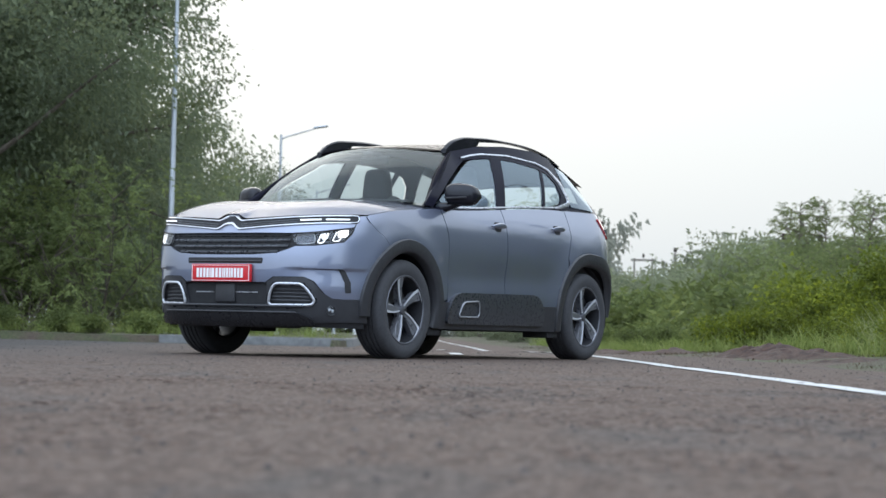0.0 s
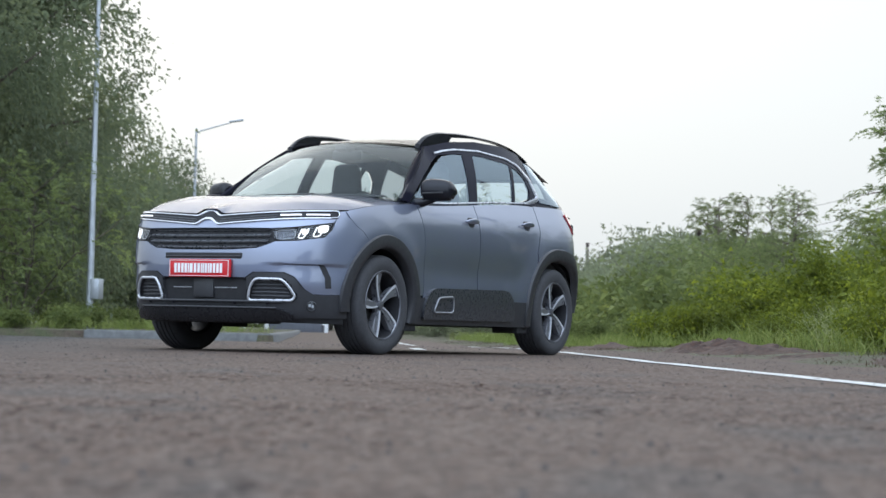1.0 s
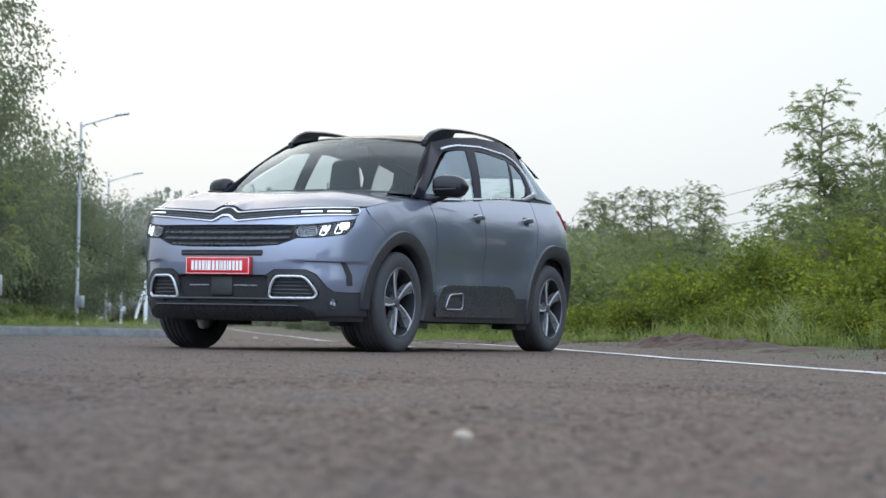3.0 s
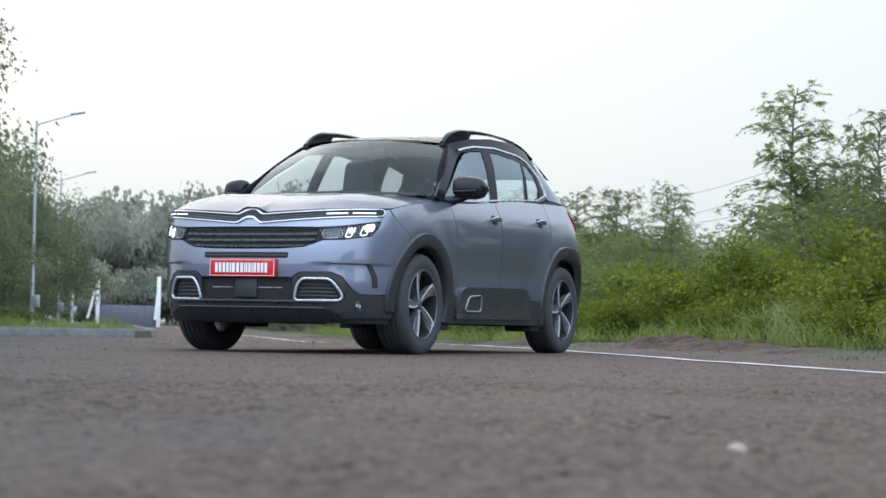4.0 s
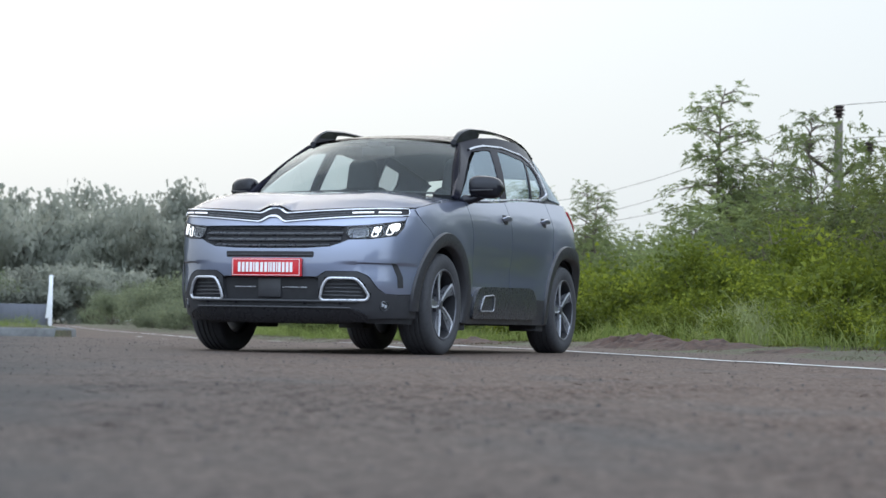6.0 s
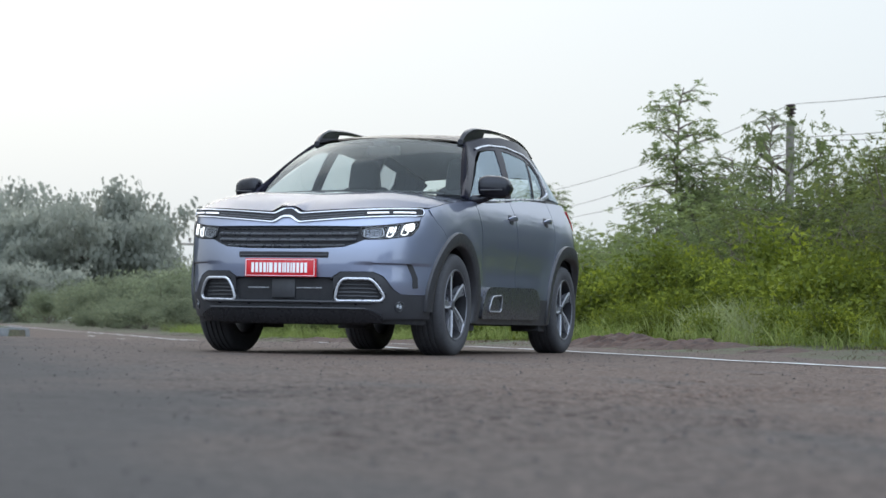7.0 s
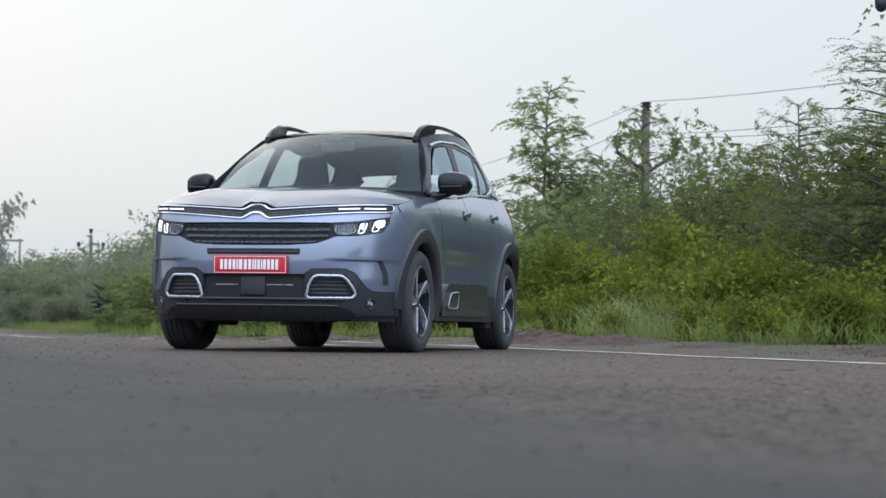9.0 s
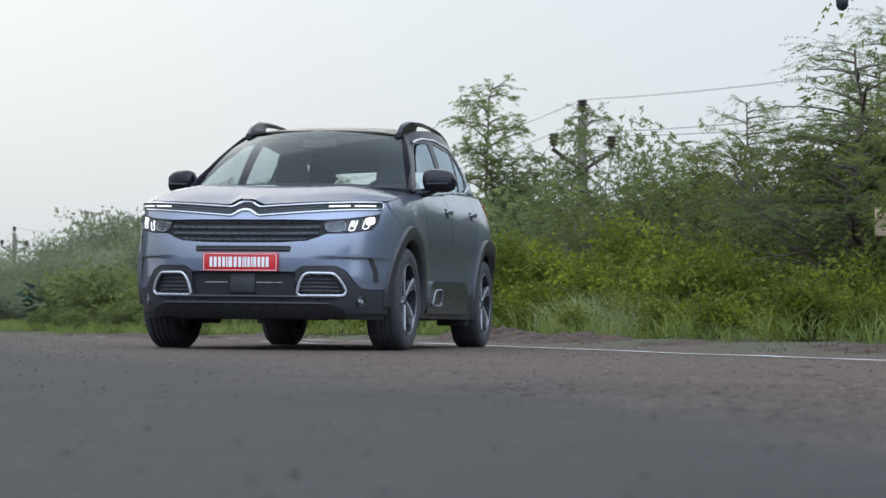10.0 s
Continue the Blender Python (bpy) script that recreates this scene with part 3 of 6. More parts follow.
def panel(name, pts, mat, parent=car, label="", h=0.04, thick=0.014, off=0.0, fn=body, both=True, flip=None):
    obs = []
    for i, side in enumerate((1, -1) if both else (1,)):
        q = pts if side > 0 else mirrored(pts)
        bm = skin(q, fn, h, thick, off)
        holder = parent[i] if isinstance(parent, list) else parent
        obs.append(part(name, bm, mat, holder, label, recalc=mat is not LENS))
    return obs


BELT0, BELT1 = -0.90, 1.30


def belt(y):
    return 1.095 + 0.11 * step(y, -1.0, 1.1) + 0.0 * y


def hood_edge(y):
    return float(np.interp(y, [-1.86, -1.6, -1.3, -0.90], [0.99, 1.035, 1.062, 1.095]))


# inner shell, arches cut out, coloured black so the panel gaps read as shade
def shell_poly():
    p = [(sy(y), belt(y)) for y in np.linspace(2.0, -0.9, 14)]
    p = [(SQ + SIDE + 1.24, 1.15), (SQ + SIDE + 0.8, 1.19), (SQ + SIDE + 0.3, 1.20)] + [(sy(y), belt(y) - 0.01) for y in np.linspace(1.1, -0.9, 12)]
    p += [(sy(y), hood_edge(y) - 0.01) for y in (-1.2, -1.5, -1.8)] + [(sx(0.5), 0.97), (0.0, 0.965), (0.0, 0.24)]
    p += [(sx(0.6), 0.24)] + arch(0, 0.40, 0.24) + arch(1, 0.41, 0.24) + [(SQ + SIDE + 1.24, 0.30)]
    return p


panel("inner_shell", shell_poly(), DARK, h=0.06, off=-0.022, thick=0.01)

# painted panels
_a = arch(0, 0.44, 0.41, 26)
_af = [p for p in _a if p[0] < sy(-1.588)]          # the bumper's share of the arch
_ar = [p for p in _a if p[0] > sy(-1.582)]
seam = [(sy(-1.845), 0.985), (sy(-1.80), 0.94), (sy(-1.735), 0.895), (sy(-1.66), 0.855), (sy(-1.605), 0.80), (sy(-1.587), 0.735)]
fender = [(sy(y), hood_edge(y)) for y in (-1.82, -1.6, -1.4, -1.2, -1.0, -0.915)] + [(sy(-0.86), 1.09), (sy(-0.80), 0.9), (sy(-0.79), 0.6), (sy(-0.80), 0.44)]
panel("front_fender", fender + _ar[::-1] + [(u + 0.005, v) for u, v in seam[::-1]], PAINT, h=0.03)
nose_top = [(sx(0.50), 0.853), (sx(0.66), 0.866), (sx(0.822), 0.905), (sx(0.832), 0.955), (sx(0.80), 0.965), (sx(0.4), 0.937), (0.0, 0.922)]
panel("bumper_band", mirrored(nose_top[:-1]) + nose_top, PAINT, both=False, h=0.025)
top_line = [(0.0, 0.700), (sx(0.25), 0.702), (sx(0.42), 0.714), (sx(0.49), 0.739), (sx(0.54), 0.762), (sx(0.664), 0.768), (sx(0.793), 0.797), (sx(0.807), 0.825), (sx(0.823), 0.873), (sx(0.829), 0.94)]
cover = top_line + seam[1:] + _af[::-1] + [(sx(0.80), 0.406), (sx(0.755), 0.41), (sx(0.72), 0.44), (sx(0.662), 0.525), (sx(0.60), 0.555), (sx(0.40), 0.552), (sx(0.345), 0.515), (0.0, 0.512)]
panel("front_bumper", cover, PAINT, label="grey painted front bumper", h=0.011)

door_f = [(sy(y), belt(y) - 0.004) for y in np.linspace(-0.85, 0.055, 8)] + [(sy(0.06), 0.9), (sy(0.05), 0.5), (sy(0.06), 0.42), (sy(-0.79), 0.42), (sy(-0.785), 0.6), (sy(-0.795), 0.9)]
fd = panel("front_door", door_f, PAINT)
_r = arch(1, 0.455, 0.42)
door_r = [(sy(y), belt(y) - 0.004) for y in np.linspace(0.064, 1.12, 8)] + [(sy(1.10), 1.0), (sy(1.02), 0.82)] + [p for p in _r if p[0] < sy(1.03)][::-1] + [(sy(0.069), 0.42), (sy(0.058), 0.5), (sy(0.068), 0.9)]
rd = panel("rear_door", door_r, PAINT)
quarter = [(sy(1.128), belt(1.12)), (SQ + SIDE + 0.25, 1.215), (SQ + SIDE + 0.7, 1.20), (SQ + SIDE + 0.86, 1.18), (SQ + SIDE + 0.88, 0.62), (SQ + SIDE + 0.76, 0.52)] + [p for p in _r if p[0] > sy(1.03)][::-1] + [(sy(1.028), 0.82), (sy(1.108), 1.0)]
panel("rear_quarter", quarter, PAINT)
tailgate = [(SQ + SIDE + 0.89, 1.18), (SQ + SIDE + 1.24, 1.17), (SQ + SIDE + 1.24, 0.60), (SQ + SIDE + 0.89, 0.62)]
panel("tailgate", tailgate, PAINT)
panel("rear_bumper", [(SQ + SIDE + 1.24, 0.59), (SQ + SIDE + 1.24, 0.28), (sy(1.80), 0.28), (sy(1.83), 0.42), (SQ + SIDE + 0.76, 0.51), (SQ + SIDE + 0.89, 0.605)], CLAD)
panel("tail_lamp", round_poly([(SQ + SIDE + 0.20, 1.17), (SQ + SIDE + 0.80, 1.16), (SQ + SIDE + 0.80, 1.02), (SQ + SIDE + 0.36, 1.01)], 0.03), REDLENS, off=0.012, label="glossy red tail lamp")

# black plastic: sills, arches, lower nose
sill = [(sy(-0.93), 0.42), (sy(0.93), 0.42), (sy(0.96), 0.225), (sy(-0.95), 0.225)]
panel("sill_cladding", sill, CLAD, off=0.006, h=0.05)
bumpm = [(sy(-0.76), 0.43), (sy(-0.70), 0.475), (sy(-0.62), 0.492), (sy(0.46), 0.505), (sy(0.54), 0.492), (sy(0.60), 0.45), (sy(0.66), 0.36), (sy(0.66), 0.27), (sy(-0.80), 0.265), (sy(-0.80), 0.36)]
panel("side_protector", round_poly(bumpm, 0.03), PROTECT, off=0.026, thick=0.03, h=0.05)


def arch_strip(wheel, r0, r1, lo0, lo1):
    for side in (1, -1):
        wy, wz, _ = WHEELS[wheel]
        bm = bmesh.new()
        rows = []
        N = 36
        for i in range(N + 1):
            u = i / N
            ring = []
            for k, (rr, oo) in enumerate(((r0 - 0.012, -0.035), (r0, 0.012), (r0 + 0.012, 0.020), ((r0 + r1) / 2, 0.023), (r1 - 0.008, 0.019), (r1, 0.004), (r1, -0.02))):
                a0, a1 = math.asin((lo0 - wz) / rr), math.pi - math.asin((lo1 - wz) / rr)
                a = a0 + (a1 - a0) * u
                y, z = wy - rr * math.cos(a), wz + rr * math.sin(a)
                ring.append(bm.verts.new(body(side * sy(y), z, oo)))
            rows.append(ring)
        for p, q in zip(rows, rows[1:]):
            for k in range(len(p) - 1):
                bm.faces.new((p[k], p[k + 1], q[k + 1], q[k]))
        part("arch_cladding", bm, CLAD, car, "matt black plastic wheel-arch trim", sharp=50)


arch_strip(0, 0.405, 0.500, 0.30, 0.235)
arch_strip(1, 0.415, 0.515, 0.235, 0.36)

low = [(0.0, 0.508), (sx(0.35), 0.512), (sx(0.405), 0.548), (sx(0.60), 0.551), (sx(0.657), 0.52), (sx(0.715), 0.438), (sx(0.757), 0.407), (sx(0.80), 0.402), (sy(-1.80), 0.405), (sy(-1.775), 0.25), (sx(0.74), 0.245), (sx(0.62), 0.235), (0.0, 0.235)]
vent = round_poly([(sx(0.365), 0.374), (sx(0.380), 0.45), (sx(0.415), 0.507), (sx(0.590), 0.507), (sx(0.632), 0.46), (sx(0.668), 0.392), (sx(0.65), 0.364), (sx(0.385), 0.360)], 0.035)


def front_clad():
    for side in (1, -1):
        pts = low if side > 0 else mirrored(low)
        bm = skin(pts, lambda u, v, o: body(u, v, o - (0.05 if inside((u, v), vent if side > 0 else mirrored(vent)) else 0.0) - (0.10 if abs(u) < sx(0.345) and 0.362 < v < 0.500 else 0.0)), 0.02, 0.02)
        part("lower_grille_panel", bm, CLAD, car, "matt black plastic lower nose", sharp=60)


front_clad()


def tubes_on(name, pts, r, mat, off, parent=car, label="", closed=True, sides=8, fn=body):
    for i, side in enumerate((1, -1)):
        bm = bmesh.new()
        tube(bm, [fn(side * u, v, off) for u, v in pts], r, sides, closed)
        part(name, bm, mat, parent[i] if isinstance(parent, list) else parent, label, sharp=60)


tubes_on("vent_frame", vent, 0.0095, TRIM, 0.006, label="satin silver vent surround")
for k in range(5):
    z = 0.388 + k * 0.025
    lo = 0.378 + 0.006 * k
    hi = 0.64 - 0.008 * max(0, k) - 0.012 * max(0, k - 2)
    pts = [(sx(lo + (hi - lo) * i / 8), z) for i in range(9)]
    tubes_on("vent_slat", pts, 0.0065, CLAD, -0.022, closed=False, sides=6)
for k in range(7):
    z = 0.374 + k * 0.0185
    bm = bmesh.new()
    tube(bm, [body(sx(-0.33 + 0.66 * i / 10), z, -0.034) for i in range(11)], 0.0036, 6)
    part("grille_bar", bm, GRILLE, car)
for x in (-0.24, -0.17, 0.17, 0.24):
    bm = bmesh.new()
    tube(bm, [body(sx(x), 0.366 + 0.13 * i / 6, -0.040) for i in range(7)], 0.0045, 6)
    part("grille_upright", bm, CLAD, car)
for z in (0.44,):
    for lo, hi in ((-0.27, -0.11), (0.09, 0.27)):
        bm = bmesh.new()
        tube(bm, [body(sx(lo + (hi - lo) * i / 6), z, -0.02) for i in range(7)], 0.004, 6)
        part("bright_grille_bar", bm, TRIM, car, "thin bright grille strip")
bm = bmesh.new()
box(bm, (-0.088, -2.278, 0.375), (0.080, -2.225, 0.508), 0.008)
part("radar_cover", bm, CLAD, car, "flat black sensor cover")
# Plain dark panel stands for the shaded depth behind the bars.
panel("intake_mesh", [(sx(-0.34), 0.498), (sx(0.34), 0.498), (sx(0.335), 0.364), (sx(-0.335), 0.364)], VOID, both=False, off=-0.075, thick=0.004)
# Flat black strip; the lower opening's shade is only its colour.
panel("lower_intake", [(sx(-0.33), 0.346), (sx(0.33), 0.346), (sx(0.34), 0.322), (sx(-0.34), 0.322)], DARK, both=False, off=0.002, thick=0.003, h=0.02)
for z, r, o, half in ((0.354, 0.009, 0.010, 0.60), (0.316, 0.007, 0.032, 0.56)):
    bm = bmesh.new()
    tube(bm, [body(sx(-half + 2 * half * i / 24), z, o) for i in range(25)], r, 8)
    part("bumper_ledge", bm, CLAD, car)
for x in (-0.50, -0.26, 0.26, 0.50):
    c = body(sx(x), 0.345, 0.012)
    bm = bmesh.new()
    lathe(bm, [(-0.016, 0.012), (0.0, 0.011), (0.003, 0.007), (0.004, 0.0)], 14)
    bmesh.ops.transform(bm, matrix=Matrix.Translation(c) @ (body(sx(x), 0.345, 0.1) - c).normalized().to_track_quat("X", "Z").to_matrix().to_4x4(), verts=bm.verts[:])
    part("parking_sensor", bm, BLACK, car, "small round parking sensor")
lip = [(0.0, 0.318), (sx(0.52), 0.318), (sx(0.60), 0.300), (sx(0.66), 0.27), (sx(0.66), 0.235), (0.0, 0.225)]
panel("skid_lip", lip, LIP, off=0.030, thick=0.04, h=0.03)
panel("skid_plate", [(0.0, 0.228), (sx(0.60), 0.238), (sx(0.56), 0.19), (0.0, 0.19)], DARK, off=-0.02, thick=0.05)
panel("lower_lip_edge", [(sx(0.66), 0.262), (sx(0.82), 0.262), (sy(-1.80), 0.262), (sy(-1.80), 0.205), (sx(0.66), 0.205)], DARK, off=-0.012, thick=0.04)

# upper grille between the lamps
grille = [(sx(0.50), 0.85), (sx(0.515), 0.80), (sx(0.52), 0.768), (sx(0.49), 0.735), (sx(0.42), 0.710), (sx(0.25), 0.698), (0.0, 0.696)]
panel("upper_grille", mirrored(grille[:-1]) + grille, VOID, both=False, off=-0.035, thick=0.01, label="black slatted upper grille")
for z, half, w in ((0.838, 0.49, 0.006), (0.803, 0.50, 0.0145), (0.762, 0.49, 0.0145), (0.722, 0.42, 0.011)):
    bm = bmesh.new()
    rows = []
    for i in range(31):
        q = -1 + 2 * i / 30
        t = sx(half * q)
        zz = z + 0.006 * abs(q) ** 3
        rows.append([bm.verts.new(body(t, zz + dz, o)) for dz, o in ((w, -0.035), (w, -0.026), (-w * 0.35, 0.0), (-w * 0.7, -0.003), (-w, -0.014), (-w, -0.035))])
    for p, q in zip(rows, rows[1:]):
        for k in range(5):
            bm.faces.new((p[k], p[k + 1], q[k + 1], q[k]))
    part("grille_slat", bm, GRILLE, car, "grey-black horizontal grille slat")
# slot above the plate
slot = round_poly([(sx(-0.322), 0.680), (sx(0.322), 0.680), (sx(0.318), 0.640), (sx(-0.318), 0.640)], 0.012)
# Flat patch, not sunk: the slot's shade is put into its black.
panel("slot_recess", slot, DARK, both=False, off=0.002, thick=0.004, h=0.02)
bm = bmesh.new()
tube(bm, [body(sx(-0.31 + 0.62 * i / 14), 0.655, 0.003) for i in range(15)], 0.006, 6)
part("slot_bar", bm, CLAD, car)
# crease slits at the bumper's corners
# Also flat and slightly proud; the slit's shade is its dark colour.
panel("bumper_slit", round_poly([(sx(0.772), 0.612), (sx(0.796), 0.610), (sx(0.822), 0.52), (sx(0.825), 0.452), (sx(0.806), 0.450), (sx(0.802), 0.52)], 0.006), DARK, off=0.003, thick=0.004, h=0.02)
# fog lamps
for side in (1, -1):
    c = body(side * sx(0.750), 0.328, 0.0)
    nrm = (body(side * sx(0.750), 0.328, 0.1) - c).normalized()
    m = Matrix.Translation(c) @ nrm.to_track_quat("X", "Z").to_matrix().to_4x4()
    fl = bmesh.new()
    lathe(fl, [(-0.02, 0.0), (-0.016, 0.014), (-0.004, 0.018), (-0.014, 0.024), (0.004, 0.030), (0.006, 0.033), (0.002, 0.036), (-0.02, 0.037)], 24)
    bmesh.ops.transform(fl, matrix=m, verts=fl.verts[:])
    part("fog_lamp", fl, CLAD, car, "round fog lamp", sharp=40)
    g = bmesh.new()
    lathe(g, [(0.012, 0.0), (0.010, 0.02), (0.005, 0.034)], 20)
    bmesh.ops.transform(g, matrix=m, verts=g.verts[:])
    part("fog_lens", g, LENS, car)
    g = bmesh.new()
    for dy, dz in ((-0.011, 0.004), (0.011, -0.003)):
        box(g, (-0.012, dy - 0.009, dz - 0.011), (0.001, dy + 0.009, dz + 0.011), 0.003)
    bmesh.ops.transform(g, matrix=m, verts=g.verts[:])
    part("fog_reflector", g, SILVER, car, "small bright fog-lamp reflector")

# headlamps
lamp = round_poly([(sx(0.512), 0.846), (sx(0.66), 0.862), (sx(0.75), 0.880), (sx(0.820), 0.898), (sx(0.818), 0.86), (sx(0.790), 0.802), (sx(0.664), 0.773), (sx(0.56), 0.768), (sx(0.525), 0.785)], 0.012)
hl = panel("headlamp", [(sx(0.495), 0.855), (sx(0.66), 0.870), (sx(0.835), 0.908), (sx(0.835), 0.86), (sx(0.80), 0.79), (sx(0.664), 0.762), (sx(0.53), 0.757), (sx(0.50), 0.78)], DARK, off=-0.035, thick=0.0, h=0.03, label="black headlamp unit with lit white elements")


def lamp_low(x):
    return 0.782 + 0.20 * (x - 0.664)


def lamp_top(x):
    return 0.846 + 0.20 * (x - 0.54)


# inner chamber: smoky box with a bright rim and two faint reflectors
inner_box = round_poly([(sx(0.535), 0.836), (sx(0.642), 0.852), (sx(0.656), 0.802), (sx(0.636), 0.786), (sx(0.556), 0.778), (sx(0.536), 0.792)], 0.014)
panel("lamp_chamber", inner_box, SMOKE, hl, off=-0.018, thick=0.006, h=0.02, label="smoky inner lamp chamber")
tubes_on("chamber_rim", inner_box, 0.0022, BOWL, -0.014, hl, sides=6)
for x0 in (0.556, 0.604):
    panel("small_reflector", round_poly([(sx(x0), lamp_low(x0) + 0.014), (sx(x0 + 0.028), lamp_low(x0 + 0.028) + 0.014), (sx(x0 + 0.036), lamp_low(x0) + 0.046), (sx(x0 + 0.008), lamp_low(x0) + 0.042)], 0.008), RIMEDGE, hl, off=-0.012, thick=0.004, h=0.02)
# two bright bowls, each with a lit guide shaped like a J, and the lit main lamp outside
for x0, x1 in ((0.664, 0.728), (0.738, 0.806)):
    panel("lamp_bowl", round_poly([(sx(x0 + 0.010), lamp_top(x0) - 0.012), (sx(x1 + 0.004), lamp_top(x1) - 0.012), (sx(x1 - 0.004), lamp_low(x1) + 0.010), (sx(x0), lamp_low(x0) + 0.006)], 0.012), BOWL, hl, off=-0.026, thick=0.008, h=0.012, label="bright metal lamp bowl")
    xm = (x0 + x1) / 2
    panel("bowl_shade", round_poly([(sx(xm + 0.010), lamp_top(xm) - 0.016), (sx(xm + 0.018), lamp_top(xm) - 0.014), (sx(xm + 0.010), lamp_low(xm) + 0.022), (sx(xm + 0.002), lamp_low(xm) + 0.020)], 0.004), SMOKE, hl, off=-0.014, thick=0.010, h=0.02)
    guide = [(sx(x0 + 0.020), lamp_top(x0) - 0.018), (sx(x0 + 0.010), lamp_low(x0) + 0.030), (sx(x0 + 0.006), lamp_low(x0) + 0.012), (sx(x0 + 0.014), lamp_low(x0) + 0.006), (sx(x0 + 0.030), lamp_low(x0) + 0.009), (sx(x0 + 0.038), lamp_low(x0) + 0.018), (sx(x0 + 0.046), lamp_top(x0) - 0.026)]
    tubes_on("light_guide", guide, 0.0038, LEDSTROKE, -0.010, hl, "lit white J-shaped light guide", closed=False, sides=6)
panel("led_lamp", round_poly([(sx(0.764), 0.876), (sx(0.806), 0.886), (sx(0.807), 0.856), (sx(0.798), 0.834), (sx(0.768), 0.832)], 0.016), LAMPWHITE, hl, off=-0.012, thick=0.008, h=0.02, label="lit white main lamp")
# Inner reflector made to glow, standing in for the bowl's glare.
panel("reflex_lamp", round_poly([(sx(0.686), 0.856), (sx(0.724), 0.864), (sx(0.718), 0.822), (sx(0.689), 0.816)], 0.012), LEDSTROKE, hl, off=-0.021, thick=0.004, h=0.02, label="glowing white inner reflector")
panel("lamp_divider", [(sx(0.730), 0.868), (sx(0.736), 0.870), (sx(0.732), 0.800), (sx(0.726), 0.798)], DARK, hl, off=-0.010, thick=0.006, h=0.03)
panel("lamp_cover", lamp, LENS, hl, off=0.003, thick=0.0, h=0.025, label="clear headlamp lens")
tubes_on("lamp_edge", lamp, 0.005, DARK, 0.001, hl)


# chrome chevron bars with the light strips between them
def bar_z(x, up):
    ax = abs(x)
    top = 0.927 + 0.053 * (ax / 0.82) if up else 0.869 + 0.064 * (ax / 0.82)
    peak = (0.046 if up else 0.046) * step(0.105 - ax, 0.0, 0.095)
    return top + peak


for up in (True, False):
    bm = bmesh.new()
    rows = []
    for i in range(97):
        x = -0.81 + 1.62 * i / 96
        z = bar_z(x, up)
        t = 0.0040 + 0.005 * step(0.12 - abs(x), 0, 0.08)
        rows.append([bm.verts.new(body(sx(x), z + dz, o)) for dz, o in ((t + 0.001, -0.014), (t, 0.0085), (t * 0.75, 0.0115), (-t * 0.9, 0.0125), (-t, 0.0115), (-t - 0.001, -0.014))])
    for p, q in zip(rows, rows[1:]):
        for k in range(5):
            bm.faces.new((p[k], p[k + 1], q[k + 1], q[k]))
    part("chevron_bar", bm, CHROME, car, "polished chrome bar with a chevron peak", sharp=50)
xs_band = [-0.833 + 1.666 * i / 68 for i in range(69)]
band = [(sx(x), bar_z(x, True) + 0.012 + 0.006 * step(0.12 - abs(x), 0, 0.08)) for x in xs_band] + [(sx(x), bar_z(x, False) - 0.004) for x in xs_band[::-1]]
panel("badge_band", band, DARK, both=False, off=0.003, thick=0.010, h=0.02, label="black band behind the chrome bars")
for dz in (0.018, 0.034):
    for lo, hi in ((-0.52, -0.10), (0.10, 0.52)):
        bm = bmesh.new()
        tube(bm, [body(sx(lerp(lo, hi, i / 12)), bar_z(lerp(lo, hi, i / 12), False) + dz, 0.004) for i in range(13)], 0.003, 6)
        part("band_rib", bm, GRILLE, car)
tubes_on("strip_end", [(sx(0.805), bar_z(0.805, True)), (sx(0.828), 0.978), (sx(0.834), 0.957), (sx(0.828), 0.936), (sx(0.805), bar_z(0.805, False))], 0.0048, CHROME, 0.010, closed=False)
for x0, x1 in ((0.54, 0.665), (0.69, 0.800)):
    panel("light_strip", [(sx(x0), 0.916 + 0.052 * x0), (sx(x1), 0.916 + 0.052 * x1), (sx(x1), 0.9085 + 0.052 * x1), (sx(x0), 0.9085 + 0.052 * x0)], DRL, off=0.010, thick=0.008, h=0.02, label="lit white daylight strip")


panel("fender_corner", [(sx(0.79), 0.975), (sy(-1.80), 0.995), (sy(-1.70), 0.99), (sy(-1.72), 0.93), (sx(0.838), 0.93), (sx(0.838), 0.965)], PAINT, off=-0.007, thick=0.004, h=0.03)


# hood
def hood_fn(u, v):
    s = 2 * u - 1
    sg, q = math.copysign(1, s), abs(s)
    roll = 1 - (1 - v) ** 2.5
    f = body(sx(0.82 * q), 0.945 + 0.047 * q, 0.004)
    r = Vector((0.845 * q, -1.13 + 0.23 * q ** 2.2, 1.150 - 0.05 * q ** 3))
    p = lerp(f, r, v)
    p.z = lerp(f.z, r.z, roll)
    # the outer edge keeps to the fender's shut line
    ye = -1.835 + 0.935 * v
    e = body(sy(ye), hood_edge(ye)) + Vector((-0.007, 0, 0.001))
    f1 = lerp(body(sx(0.82), 0.992, 0.004), Vector((0.845, -0.90, 1.10)), v)
    f1.z = lerp(0.992, 1.10, roll)
    p += (e - f1) * q ** 7
    p.z -= 0.012 * math.sin(v * math.pi) * step(v, 0.3, 0.7)
    p.z += 0.019 * step(q, 0.0, 0.9) * (1 - q ** 10) * step(v, 0.0, 0.16) * (1 - step(v, 0.30, 1.0))
    p.z += 0.006 * math.exp(-((q - 0.62) / 0.10) ** 2) * step(v, 0.05, 0.5)
    p.z += 0.040 * step(0.13 - 0.82 * q, 0, 0.10) * max(0.0, 1 - v * 3.6) ** 2
    return Vector((p.x * sg, p.y, p.z))


bm = surface(hood_fn, 110, 56)
